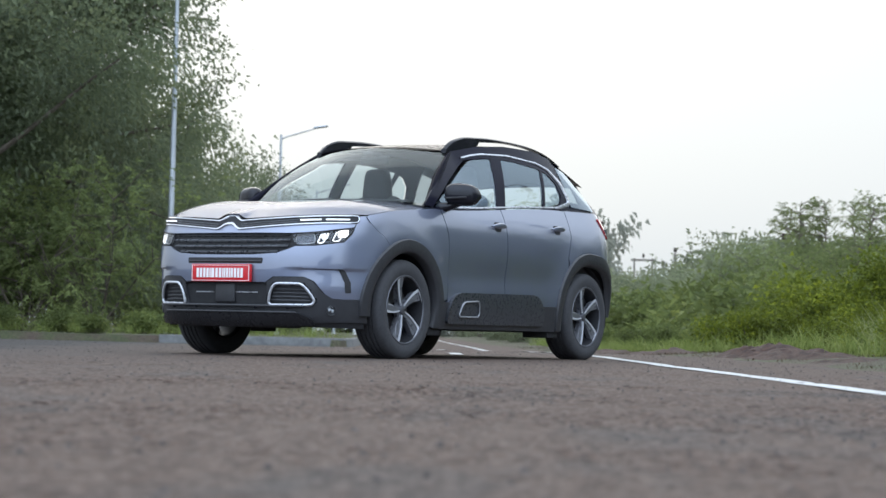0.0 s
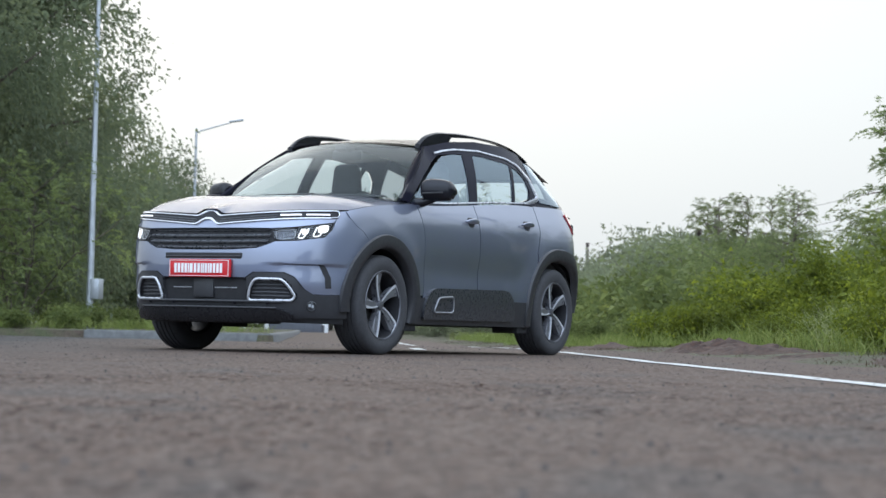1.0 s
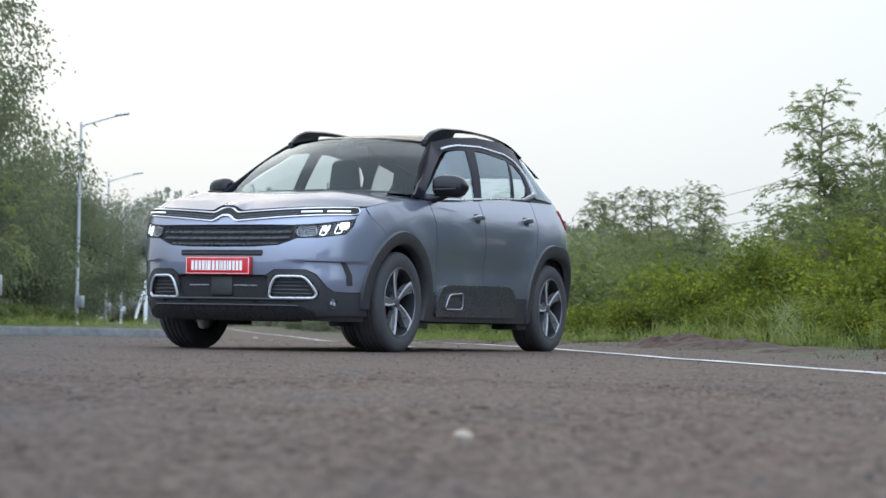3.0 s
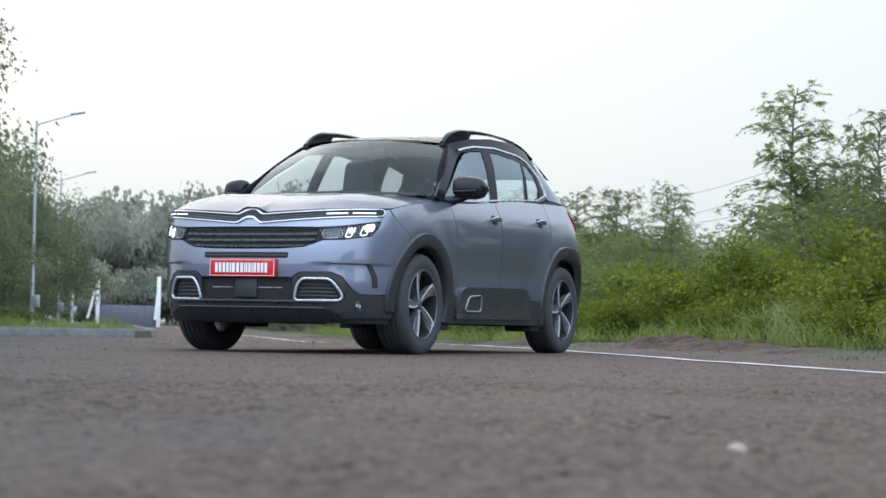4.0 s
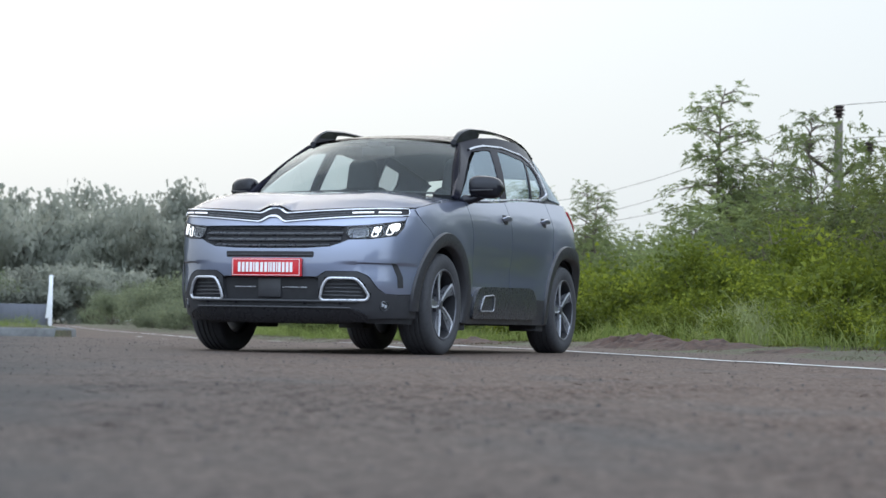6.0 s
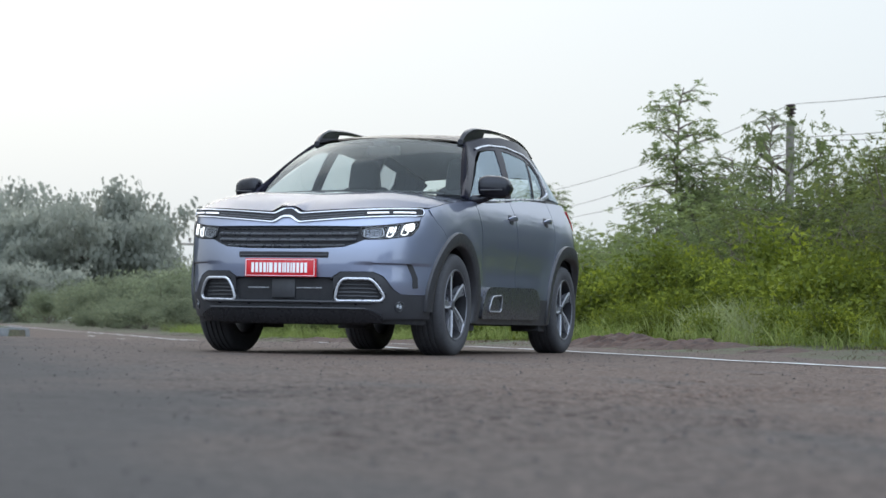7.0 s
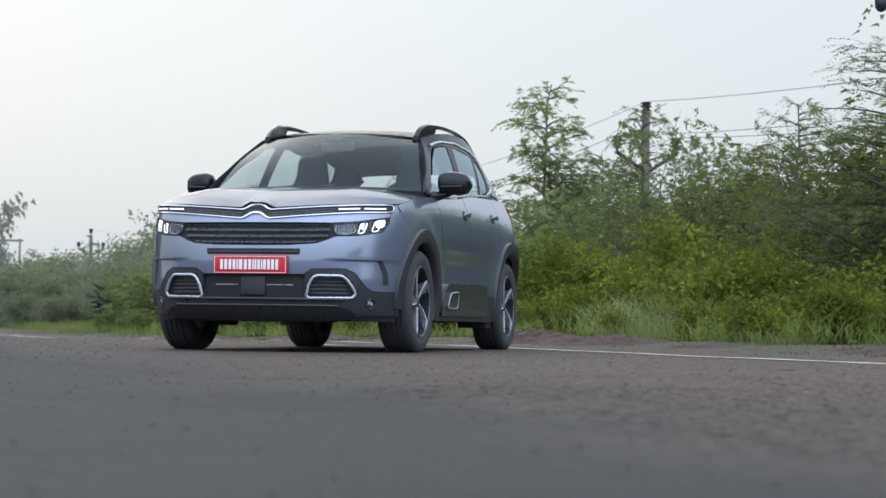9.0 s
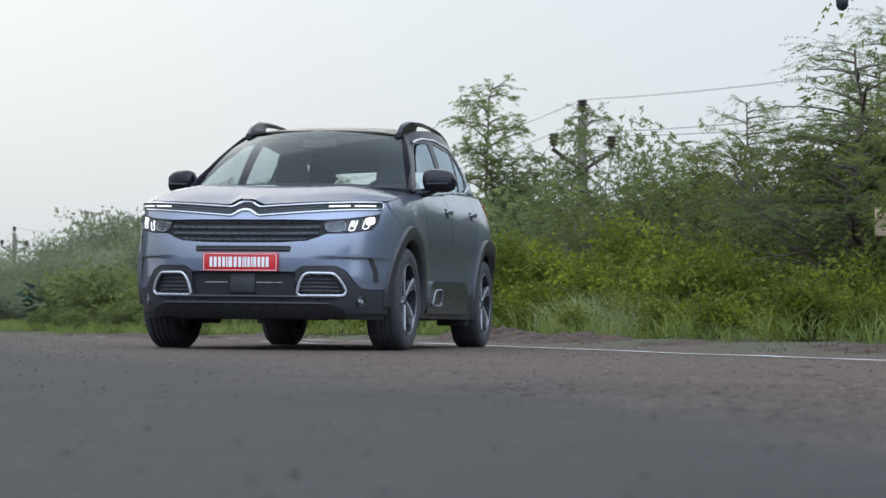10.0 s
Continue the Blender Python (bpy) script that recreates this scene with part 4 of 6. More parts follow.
thicken(bm, -0.012)
part("hood", bm, PAINT, car, "grey metallic hood", sharp=40)

# windscreen, roof, pillars
def screen_fn(u, v, off=0.0):
    s = 2 * u - 1
    b = Vector((0.80 * s, -1.13 + 0.18 * abs(s) ** 2.2, 1.145 - 0.01 * s * s))
    t = Vector((0.605 * s, -0.51 + 0.16 * abs(s) ** 2.2, 1.592 - 0.036 * abs(s) ** 2))
    p = lerp(b, t, v)
    bow = 0.035 * math.sin(v * math.pi)
    return Vector((p.x, p.y - bow * 0.55 - off, p.z + bow * 0.8 + off))


bm = surface(lambda u, v: screen_fn(0.014 + 0.972 * u, v), 90, 44)
part("windscreen", bm, GLASS, car, "clear curved windscreen", recalc=False)
ROOF = curve([-0.53, -0.25, 0.1, 0.45, 0.9, 1.3, 1.65, 1.92], [1.592, 1.636, 1.670, 1.694, 1.698, 1.656, 1.582, 1.515])
REDGE = curve([-0.37, -0.04, 0.4, 0.9, 1.2, 1.5, 1.92], [1.558, 1.622, 1.658, 1.662, 1.622, 1.552, 1.45])
RHALF = curve([-0.37, 0.1, 0.9, 1.5, 1.92], [0.605, 0.625, 0.615, 0.585, 0.54])


def roof_fn(u, v):
    s = 2 * u - 1
    q = abs(s)
    y0 = -0.51 + 0.16 * q ** 2.2
    y = y0 + (1.92 - y0) * v
    zc = ROOF(y) if y > -0.51 else 1.590
    ze = REDGE(max(y, -0.35))
    x = RHALF(max(y, -0.35)) * s
    return Vector((x, y, ze + (zc - ze) * (1 - q ** 2.4)))


bm = surface(roof_fn, 36, 36)
thicken(bm, -0.02)
part("roof", bm, ROOFBLACK, car, "gloss black roof", sharp=40)


def cabin(y, z, off=0.0):
    """The leaning side of the glasshouse."""
    sg = 1
    zb = belt(y) - 0.01
    zt = REDGE(min(max(y, -0.35), 1.9))
    xb, xt = W_Z(zb) - 0.012, RHALF(min(max(y, -0.35), 1.9)) + 0.006
    u = (z - zb) / max(zt - zb, 0.05)
    x = xb + (xt - xb) * u + 0.022 * math.sin(max(0, min(1, u)) * math.pi)
    if y > 1.2:
        x -= 0.10 * ((y - 1.2) / 0.8) ** 2
    return Vector((x + off * 0.9, y, z + off * 0.4))


def cabin_panel(name, pts, mat, label="", off=0.0, thick=0.02, h=0.05, parent=None):
    for i, side in enumerate((1, -1)):
        fn = cabin if side > 0 else (lambda y, z, o: Vector((-1, 1, 1)) * cabin(y, z, o))
        bm = skin(pts, fn, h, thick, off)
        if side < 0:
            bmesh.ops.reverse_faces(bm, faces=bm.faces[:])
        part(name, bm, mat, parent[i] if parent else car, label, recalc=False)


dlo_chrome = round_poly([(-0.80, 1.112), (-0.30, 1.136), (0.40, 1.188), (0.87, 1.214), (1.06, 1.226), (1.265, 1.272), (1.20, 1.43), (1.05, 1.533), (0.86, 1.571), (0.4, 1.592), (0.0, 1.572), (-0.26, 1.524)], 0.035, 4)
dlo_chrome = [(-0.80, 1.112)] + dlo_chrome[5:-5] + [(-0.14, 1.550), (-0.27, 1.522)]
front_win = round_poly([(-0.90, 1.116), (0.035, 1.150), (0.13, 1.542), (-0.02, 1.534), (-0.18, 1.508), (-0.5, 1.34)], 0.02, 3)
rear_win = round_poly([(0.155, 1.156), (0.79, 1.202), (0.90, 1.520), (0.6, 1.548), (0.27, 1.550)], 0.02, 3)
q_win = round_poly([(0.83, 1.212), (1.09, 1.265), (1.13, 1.33), (1.10, 1.42), (1.0, 1.49), (0.93, 1.508)], 0.02, 3)
cabin_panel("front_side_window", front_win, TINT, "tinted front side window", off=-0.004, thick=0.0, parent=fd)
cabin_panel("rear_side_window", rear_win, TINT, "tinted rear side window", off=-0.004, thick=0.0, parent=rd)
cabin_panel("quarter_window", q_win, TINT, "tinted quarter window", off=-0.004, thick=0.0)
cabin_panel("door_pillar", [(0.03, 1.145), (0.16, 1.155), (0.285, 1.556), (0.125, 1.550)], PILLAR, off=0.0, h=0.04)
cabin_panel("window_divider", [(0.788, 1.196), (0.83, 1.206), (0.935, 1.515), (0.895, 1.525)], PILLAR, off=0.0, h=0.04)
# black frame above and round the windows
cabin_panel("roof_rail_panel", [(-0.93, 1.108), (-0.57, 1.335), (-0.23, 1.512), (0.0, 1.540), (0.4, 1.556), (0.85, 1.528), (1.02, 1.49), (1.12, 1.42), (1.15, 1.33), (1.10, 1.262), (0.85, 1.205), (0.4, 1.16), (-0.3, 1.128), (-0.9, 1.112), (-0.9, 1.09), (-0.3, 1.10), (0.4, 1.14), (0.9, 1.185), (1.17, 1.215), (1.25, 1.25), (1.27, 1.34), (1.23, 1.50), (1.2, 1.632), (0.9, 1.672), (0.4, 1.668), (0.0, 1.632), (-0.35, 1.566), (-0.67, 1.36), (-0.87, 1.24), (-1.04, 1.12)], PILLAR, h=0.05)
cabin_panel("rear_pillar_glass", round_poly([(1.275, 1.245), (1.80, 1.235), (1.74, 1.36), (1.55, 1.530), (1.235, 1.572)], 0.03, 3), QGLASS, off=0.002, h=0.05)
cabin_panel("rear_pillar", [(1.13, 1.20), (1.95, 1.20), (1.90, 1.42), (1.5, 1.560), (1.2, 1.632), (1.225, 1.545), (1.48, 1.49), (1.54, 1.40), (1.53, 1.29), (1.275, 1.29), (1.26, 1.25)], PILLAR, off=-0.012)
for side in (1, -1):
    bm = bmesh.new()
    rows = []
    n = len(dlo_chrome)
    for i in range(n):
        y, z = dlo_chrome[i]
        p0, p1 = Vector(dlo_chrome[max(i - 1, 0)]), Vector(dlo_chrome[min(i + 1, n - 1)])
        d = (p1 - p0).normalized()
        nn = Vector((d.y, -d.x))
        wd = 0.008 + 0.011 * step(y, 0.95, 1.2)
        ring = []
        for k, (a, o) in enumerate(((-wd, 0.0), (-wd * 0.7, 0.010), (wd * 0.7, 0.010), (wd, 0.0))):
            q = cabin(y + nn.x * a, z + nn.y * a, o)
            ring.append(bm.verts.new((q.x * side, q.y, q.z)))
        rows.append(ring)
    for i in range(n - 1):
        p, q = rows[i], rows[i + 1]
        for k in range(3):
            bm.faces.new((p[k], p[k + 1], q[k + 1], q[k]))
    part("window_chrome", bm, TRIM, car, "satin silver window surround", sharp=60)
# front pillars
for side in (1, -1):
    def pil(u, v, side=side):
        a = screen_fn(0.5 + 0.5 * 0.972, v)
        b = cabin(lerp(-1.03, -0.35, v), lerp(1.10, 1.556, v))
        m = lerp(a, b, u)
        m += Vector((0.012, -0.016, 0.006)) * math.sin(u * math.pi)
        return Vector((m.x * side, m.y, m.z))
    bm = surface(pil, 6, 14)
    thicken(bm, 0.01)
    part("front_pillar", bm, PILLAR, car, "gloss black windscreen pillar", sharp=50)
# roof rails
for side in (1, -1):
    bm = bmesh.new()
    rows = []
    ys = np.linspace(-0.385, 1.40, 48)
    RT = curve([-0.385, -0.31, -0.18, 0.06, 0.5, 0.9, 1.2, 1.40], [1.588, 1.640, 1.686, 1.712, 1.722, 1.706, 1.662, 1.605])
    for y in ys:
        base = roof_fn(0.5 + 0.5 * 0.93, (y + 0.36) / (1.92 + 0.36)) if y > -0.36 else Vector((0.565, y, 1.556))
        top = RT(y)
        gap = y > 0.06 and y < 1.12
        bot = top - (0.042 - 0.020 * step(y, 0.0, 0.6)) if gap else min(base.z - 0.004, top - 0.02)
        xc = 0.572 + 0.02 * step(y, -0.47, 0.13) - 0.02 * step(y, 0.9, 1.5)
        wd = 0.021
        rows.append([bm.verts.new((side * (xc + a), y, z)) for a, z in ((-wd, bot), (-wd, top - 0.010), (-wd * 0.5, top), (wd * 0.5, top - 0.002), (wd, top - 0.012), (wd, bot))])
    for p, q in zip(rows, rows[1:]):
        for k in range(6):
            bm.faces.new((p[k], p[(k + 1) % 6], q[(k + 1) % 6], q[k]))
    bm.faces.new(rows[0]), bm.faces.new(rows[-1][::-1])
    part("roof_rail", bm, BLACK, car, "black raised roof rail", sharp=40)


# rear window and spoiler
def backlight(u, v):
    s = 2 * u - 1
    b = Vector((-0.68 * s, 2.04 - 0.10 * s * s, 1.15))
    t = Vector((-0.54 * s, 1.88 - 0.08 * s * s, 1.49 - 0.03 * s * s))
    return lerp(b, t, v)


part("rear_window", surface(lambda u, v: backlight(0.06 + 0.88 * u, 0.08 + 0.84 * v), 16, 8), GLASS, car, recalc=False)
bm = bmesh.new()
for u0, u1, v0, v1 in ((0, 0.06, 0, 1), (0.94, 1, 0, 1), (0.06, 0.94, 0, 0.08), (0.06, 0.94, 0.92, 1.05)):
    g = [[bm.verts.new(backlight(lerp(u0, u1, i / 6), lerp(v0, v1, j / 4)) + Vector((0, 0.003, 0))) for j in range(5)] for i in range(7)]
    for i in range(6):
        for j in range(4):
            bm.faces.new((g[i][j], g[i + 1][j], g[i + 1][j + 1], g[i][j + 1]))
part("rear_window_frame", bm, BLACK, car)
bm = surface(lambda u, v: Vector(((2 * u - 1) * (0.70 - 0.03 * v), 2.02 - 0.1 * (2 * u - 1) ** 2 + 0.12 * (1 - v), 1.205 - 0.05 * (1 - v))), 12, 3)
part("tail_shelf", bm, PAINT, car)

# handles, mirrors, side vent frame
for y in (-0.07, 0.875):
    for side in (1, -1):
        z = 1.005 if y < 0 else 1.03
        bm = bmesh.new()
        rows = []
        for i in range(15):
            u = i / 14
            r = 0.004 + 0.016 * math.sin(u * math.pi) ** 0.5
            c = body(side * sy(y - 0.105 + 0.21 * u), z + 0.004 * u, 0.012 + 0.026 * math.sin(u * math.pi) ** 0.6)
            nx = (body(side * sy(y), z, 0.1) - body(side * sy(y), z, 0.0)).normalized()
            rows.append([bm.verts.new(c + Vector((0, 0, 1)) * r * math.cos(k * math.pi / 4) + nx * 0.009 * math.sin(k * math.pi / 4)) for k in range(8)])
        for p, q in zip(rows, rows[1:]):
            for k in range(8):
                bm.faces.new((p[k], p[(k + 1) % 8], q[(k + 1) % 8], q[k]))
        door = (fd if y < 0 else rd)[0 if side > 0 else 1]
        part("door_handle", bm, PAINT, door, "grey pull handle")
        # No hollow: a flat black patch gives the shade behind the handle.
        cup = round_poly([(sy(y - 0.05), z + 0.038), (sy(y + 0.055), z + 0.038), (sy(y + 0.05), z - 0.034), (sy(y - 0.04), z - 0.034)], 0.03)
        bm = skin(cup if side > 0 else mirrored(cup), body, 0.02, 0.002, 0.002)
        part("handle_cup", bm, DARK, door)
for side in (1, -1):
    bm = bmesh.new()
    rows = []
    for i in range(17):
        u = i / 16
        x = 0.850 + 0.225 * u
        fat = (1 - abs(2 * u - 1) ** 3.2) ** 0.5
        hh, dd = 0.022 + 0.058 * fat, 0.020 + 0.075 * fat * (1 - 0.35 * u)
        zc, yc = 1.205 + 0.006 * u - 0.012 * u * u, -0.765 + 0.06 * u
        ring = []
        for k in range(24):
            a = k * 2 * math.pi / 24
            c, s = math.cos(a), math.sin(a)
            px = math.copysign(abs(c) ** 0.75, c)
            pz = math.copysign(abs(s) ** 0.75, s)
            dep = -dd * px if c > 0 else -0.055 * px
            ring.append(bm.verts.new((side * x, yc + dep, zc + hh * pz + (0.010 if s > 0 else 0.0) * (1 - u))))
        rows.append(ring)
    for p, q in zip(rows, rows[1:]):
        for k in range(24):
            bm.faces.new((p[k], p[(k + 1) % 24], q[(k + 1) % 24], q[k]))
    bm.faces.new(rows[0]), bm.faces.new(rows[-1][::-1])
    mir = part("wing_mirror", bm, BLACK, car, "gloss black wing mirror", sharp=50)
    bm = bmesh.new()
    box(bm, (min(side * 0.870, side * 1.055), -0.712, 1.150), (max(side * 0.870, side * 1.055), -0.702, 1.262), 0.004)
    part("mirror_glass", bm, MIRRORGLASS, mir, "mirror glass")
    bm = bmesh.new()
    tube(bm, [(side * 0.79, -0.81, 1.105), (side * 0.86, -0.77, 1.118), (side * 0.93, -0.75, 1.14), (side * 0.98, -0.74, 1.155)], [0.045, 0.034, 0.026, 0.02], 12)
    part("mirror_foot", bm, BLACK, mir)
    bm = bmesh.new()
    tube(bm, [(side * (0.890 + 0.15 * i / 6), -0.850 + 0.007 * i, 1.178 + 0.001 * i) for i in range(7)], 0.006, 6)
    part("indicator_strip", bm, CLAD, mir)
svent = round_poly([(sy(-0.655), 0.318), (sy(-0.60), 0.425), (sy(-0.375), 0.438), (sy(-0.355), 0.322)], 0.035)
tubes_on("side_vent_frame", svent, 0.0075, DULLTRIM, 0.032, label="silver trapezoid frame on side protector")

# number plate: lettering shown as plain bars
bm = bmesh.new()
box(bm, (-0.262, -2.330, 0.512), (0.246, -2.302, 0.634), 0.006)
plate = part("number_plate", bm, PLATERED, car, "red number plate with white characters")
bm = bmesh.new()
for lo, hi in (((-0.254, 0.519), (0.238, 0.522)), ((-0.254, 0.624), (0.238, 0.627)), ((-0.254, 0.522), (-0.251, 0.624)), ((0.235, 0.522), (0.238, 0.624))):
    box(bm, (lo[0], -2.3335, lo[1]), (hi[0], -2.328, hi[1]))
part("plate_border", bm, WHITEPAINT, plate, "thin white border")
x = -0.215
for k, w in enumerate((0.028, 0.030, 0.028, 0.028, 0.014, 0.036, 0.030, 0.030, 0.014, 0.018, 0.026, 0.014, 0.028, 0.028, 0.028, 0.028)):
    bm = bmesh.new()
    box(bm, (x + w * 0.10, -2.3345, 0.541), (x + w * 0.74, -2.328, 0.606))
    part("plate_bar", bm, WHITEPAINT, plate)
    x += w


# wheels
def wheel_parts(steer=0.0):
    w = thing("wheel_pattern", pose(0, 0, 0), "", "")
    bm = bmesh.new()
    prof = [(-0.105, 0.236), (-0.115, 0.262), (-0.119, 0.300), (-0.112, 0.332), (-0.098, 0.346), (-0.085, 0.351)]
    for g in (-0.055, -0.018, 0.018, 0.055):
        prof += [(g - 0.007, 0.3535), (g - 0.005, 0.345), (g + 0.005, 0.345), (g + 0.007, 0.3535)]
    prof += [(0.085, 0.351), (0.098, 0.346), (0.112, 0.332), (0.117, 0.308), (0.1185, 0.298), (0.1185, 0.285), (0.115, 0.262), (0.105, 0.236)]
    lathe(bm, prof, 72)
    part("tyre", bm, RUBBER, w, "black road tyre", sharp=50)
    bm = bmesh.new()
    lathe(bm, [(-0.10, 0.225), (-0.10, 0.236), (-0.08, 0.215), (0.04, 0.205), (0.085, 0.222), (0.098, 0.228), (0.107, 0.236), (0.110, 0.243), (0.106, 0.247), (0.100, 0.240)], 60)
    part("rim", bm, RIMDARK, w, "dark alloy rim", sharp=40)
    bm = bmesh.new()
    lathe(bm, [(0.106, 0.232), (0.1115, 0.236), (0.1125, 0.243), (0.108, 0.247)], 60)
    part("rim_edge", bm, RIMEDGE, w)
    bm = bmesh.new()
    lathe(bm, [(0.02, 0.05), (0.022, 0.155), (0.012, 0.157), (0.008, 0.05)], 40)
    part("brake_disc", bm, DISC, w, "dull steel brake disc")
    bm = bmesh.new()
    lathe(bm, [(0.090, 0.0), (0.092, 0.022), (0.088, 0.030), (0.075, 0.034), (0.07, 0.06), (0.05, 0.065)], 32)
    part("hub_cap", bm, RIMEDGE, w)
    for k in range(5):
        m = Matrix.Rotation(k * 2 * math.pi / 5 + 0.3, 4, "X")
        # each spoke: a grey blade with one bright curved face
        bm = bmesh.new()
        out = [(-0.014, 0.03), (0.016, 0.03), (0.020, 0.08), (0.038, 0.15), (0.070, 0.226), (0.030, 0.237), (-0.014, 0.238), (-0.018, 0.17), (-0.016, 0.09)]
        fr = [bm.verts.new((0.082 + 0.016 * (r / 0.236) - 0.012 * math.sin(r / 0.236 * math.pi), t, r)) for t, r in out]
        bk = [bm.verts.new((v.co.x - 0.04, v.co.y, v.co.z)) for v in fr]
        n = len(fr)
        bm.faces.new(fr)
        bm.faces.new(bk[::-1])
        for i in range(n):
            bm.faces.new((fr[i], bk[i], bk[(i + 1) % n], fr[(i + 1) % n]))
        bmesh.ops.triangulate(bm, faces=[q for q in bm.faces if len(q.verts) > 4])
        bmesh.ops.transform(bm, matrix=m, verts=bm.verts[:])
        part("grey_spoke", bm, RIMGREY, w, "satin grey spoke blade", sharp=20)
        # the machined face widens towards the rim
        bm = bmesh.new()
        for lo, hi, w0, w1 in (((-0.010, 0.036), (-0.012, 0.238), 0.0042, 0.010),):
            ring = []
            for i in range(7):
                u = i / 6
                t, r = lo[0] + (hi[0] - lo[0]) * u - 0.010 * math.sin(u * math.pi), lo[1] + (hi[1] - lo[1]) * u
                h = 0.0850 + 0.0185 * (r / 0.236)
                wd = w0 + (w1 - w0) * u ** 1.5
                ring.append([bm.verts.new(m @ Vector((h + dh, t + dt, r))) for dh, dt in ((-0.008, -wd), (0.0, -wd), (0.0, wd), (-0.008, wd))])
            for p_, q_ in zip(ring, ring[1:]):
                for i in range(3):
                    bm.faces.new((p_[i], p_[i + 1], q_[i + 1], q_[i]))
        # and hooks round along the rim over the blade's end
        ring = []
        for i in range(9):
            a, wd = 0.40 * i / 8 - 0.05, 0.0085 * (1 - 0.55 * i / 8)
            ring.append([bm.verts.new(m @ Vector((x, math.sin(a) * r, math.cos(a) * r))) for x, r in ((0.092, 0.236 - wd), (0.1045, 0.236 - wd), (0.1065, 0.236), (0.094, 0.236))])
        for p_, q_ in zip(ring, ring[1:]):
            for i in range(3):
                bm.faces.new((p_[i], p_[i + 1], q_[i + 1], q_[i]))
        part("bright_spoke_face", bm, SILVER, w, "machined bright spoke face", sharp=30)
    return w


pattern = wheel_parts()
for side, wy in ((1, -1.365), (-1, -1.365), (1, 1.365), (-1, 1.365)):
    w = copy_thing(pattern, pose(side * 0.785, wy, 0.352, 0, 0, 0 if side > 0 else 180))
    w.name = "wheel"
    w.parent = car
for o in (*pattern.children_recursive, pattern):
    bpy.data.objects.remove(o)

# wheel wells, underbody
for wy in (-1.365, 1.365):
    for side in (1, -1):
        bm = bmesh.new()
        rows = []
        for i in range(19):
            a = -0.2 + (math.pi + 0.4) * i / 18
            rows.append([bm.verts.new((side * x, wy - 0.415 * math.cos(a), 0.352 + 0.415 * math.sin(a))) for x in (0.86, 0.52)])
        for p, q in zip(rows, rows[1:]):
            bm.faces.new((p[0], p[1], q[1], q[0]))
        bm.faces.new([r[1] for r in rows])
        part("wheel_liner", bm, DARK, car)
bm = bmesh.new()
box(bm, (-0.50, -1.95, 0.215), (0.50, 1.95, 0.32), 0.02)
box(bm, (-0.80, -0.90, 0.235), (0.80, 0.92, 0.32), 0.02)
box(bm, (-0.70, 1.84, 0.27), (0.70, 2.08, 0.36), 0.02)
part("underbody", bm, DARK, car)
for y0, y1 in ((-0.99, -0.82), (0.80, 0.97)):
    for side in (1, -1):
        bm = bmesh.new()
        xa, xb = sorted((side * 0.62, side * 0.85))
        box(bm, (xa, y0, 0.175), (xb, y1, 0.26), 0.01)
        part("air_deflector", bm, DARK, car)

# cabin inside
bm = bmesh.new()
box(bm, (-0.74, -0.95, 0.30), (0.74, 1.95, 0.42), 0.02)
part("cabin_floor", bm, INTERIOR, car)
bm = surface(lambda u, v: Vector(((2 * u - 1) * 0.77, lerp(-1.06, -0.42, v) + 0.14 * (2 * u - 1) ** 2 * (1 - v), 1.115 - 0.03 * v - 0.16 * max(0, v - 0.75) * 4)), 20, 12)
part("dashboard", bm, INTERIOR, car, "dark soft dashboard", sharp=60)
for side in (1, -1):
    bm = bmesh.new()
    box(bm, sorted((side * 0.70, side * 0.80))[0:1] + [-0.95, 0.45], sorted((side * 0.70, side * 0.80))[1:2] + [1.9, 1.10], 0.02)
    part("door_trim", bm, INTERIOR, car)
bm = bmesh.new()
box(bm, (-0.66, 1.35, 0.40), (0.66, 1.95, 1.10), 0.04)
part("boot_trim", bm, INTERIOR, car)


def seat(x, y, wide=0.50, back=1.18, head=((0.0,),)):
    bm = bmesh.new()
    box(bm, (x - wide / 2, y - 0.30, 0.52), (x + wide / 2, y + 0.24, 0.68), 0.05, 3)
    s = part("seat_cushion", bm, SEAT, car, "dark grey seat cushion", sharp=60)
    bm = bmesh.new()
    box(bm, (x - wide / 2, y + 0.16, 0.60), (x + wide / 2, y + 0.30, back), 0.06, 3)
    for v in bm.verts:
        u = (v.co.z - 0.6) / (back - 0.6)
        v.co.y += 0.20 * u
        v.co.x = x + (v.co.x - x) * (1 - 0.30 * u ** 4)
    part("seat_back", bm, SEAT, car, "dark grey seat back", sharp=60)
    for hx, in head:
        bm = bmesh.new()
        box(bm, (x + hx - 0.132, y + 0.34, back - 0.045), (x + hx + 0.132, y + 0.45, back + (0.215 if wide < 1 else 0.14)), 0.052, 5)
        for v in bm.verts:
            v.co.x = x + hx + (v.co.x - x - hx) * (1 - 0.30 * max(0.0, (v.co.z - back - 0.02) / 0.2) ** 2)
        hr = part("headrest", bm, SEAT, car, "padded headrest", sharp=60)
        bm = bmesh.new()
        for d in (-0.06, 0.06):
            tube(bm, [(x + hx + d, y + 0.375, back - 0.03), (x + hx + d, y + 0.39, back + 0.06)], 0.007, 6)
        part("headrest_post", bm, SILVER, hr)


seat(-0.40, -0.20, 0.52, 1.28)
seat(0.40, -0.20, 0.52, 1.28)
seat(0.0, 0.80, 1.25, 1.06, ((-0.42,), (0.42,)))
bm = bmesh.new()
ring = [Vector((-0.37 + 0.185 * math.cos(a), 0, 0.185 * math.sin(a))) for a in [k * 2 * math.pi / 28 for k in range(28)]]
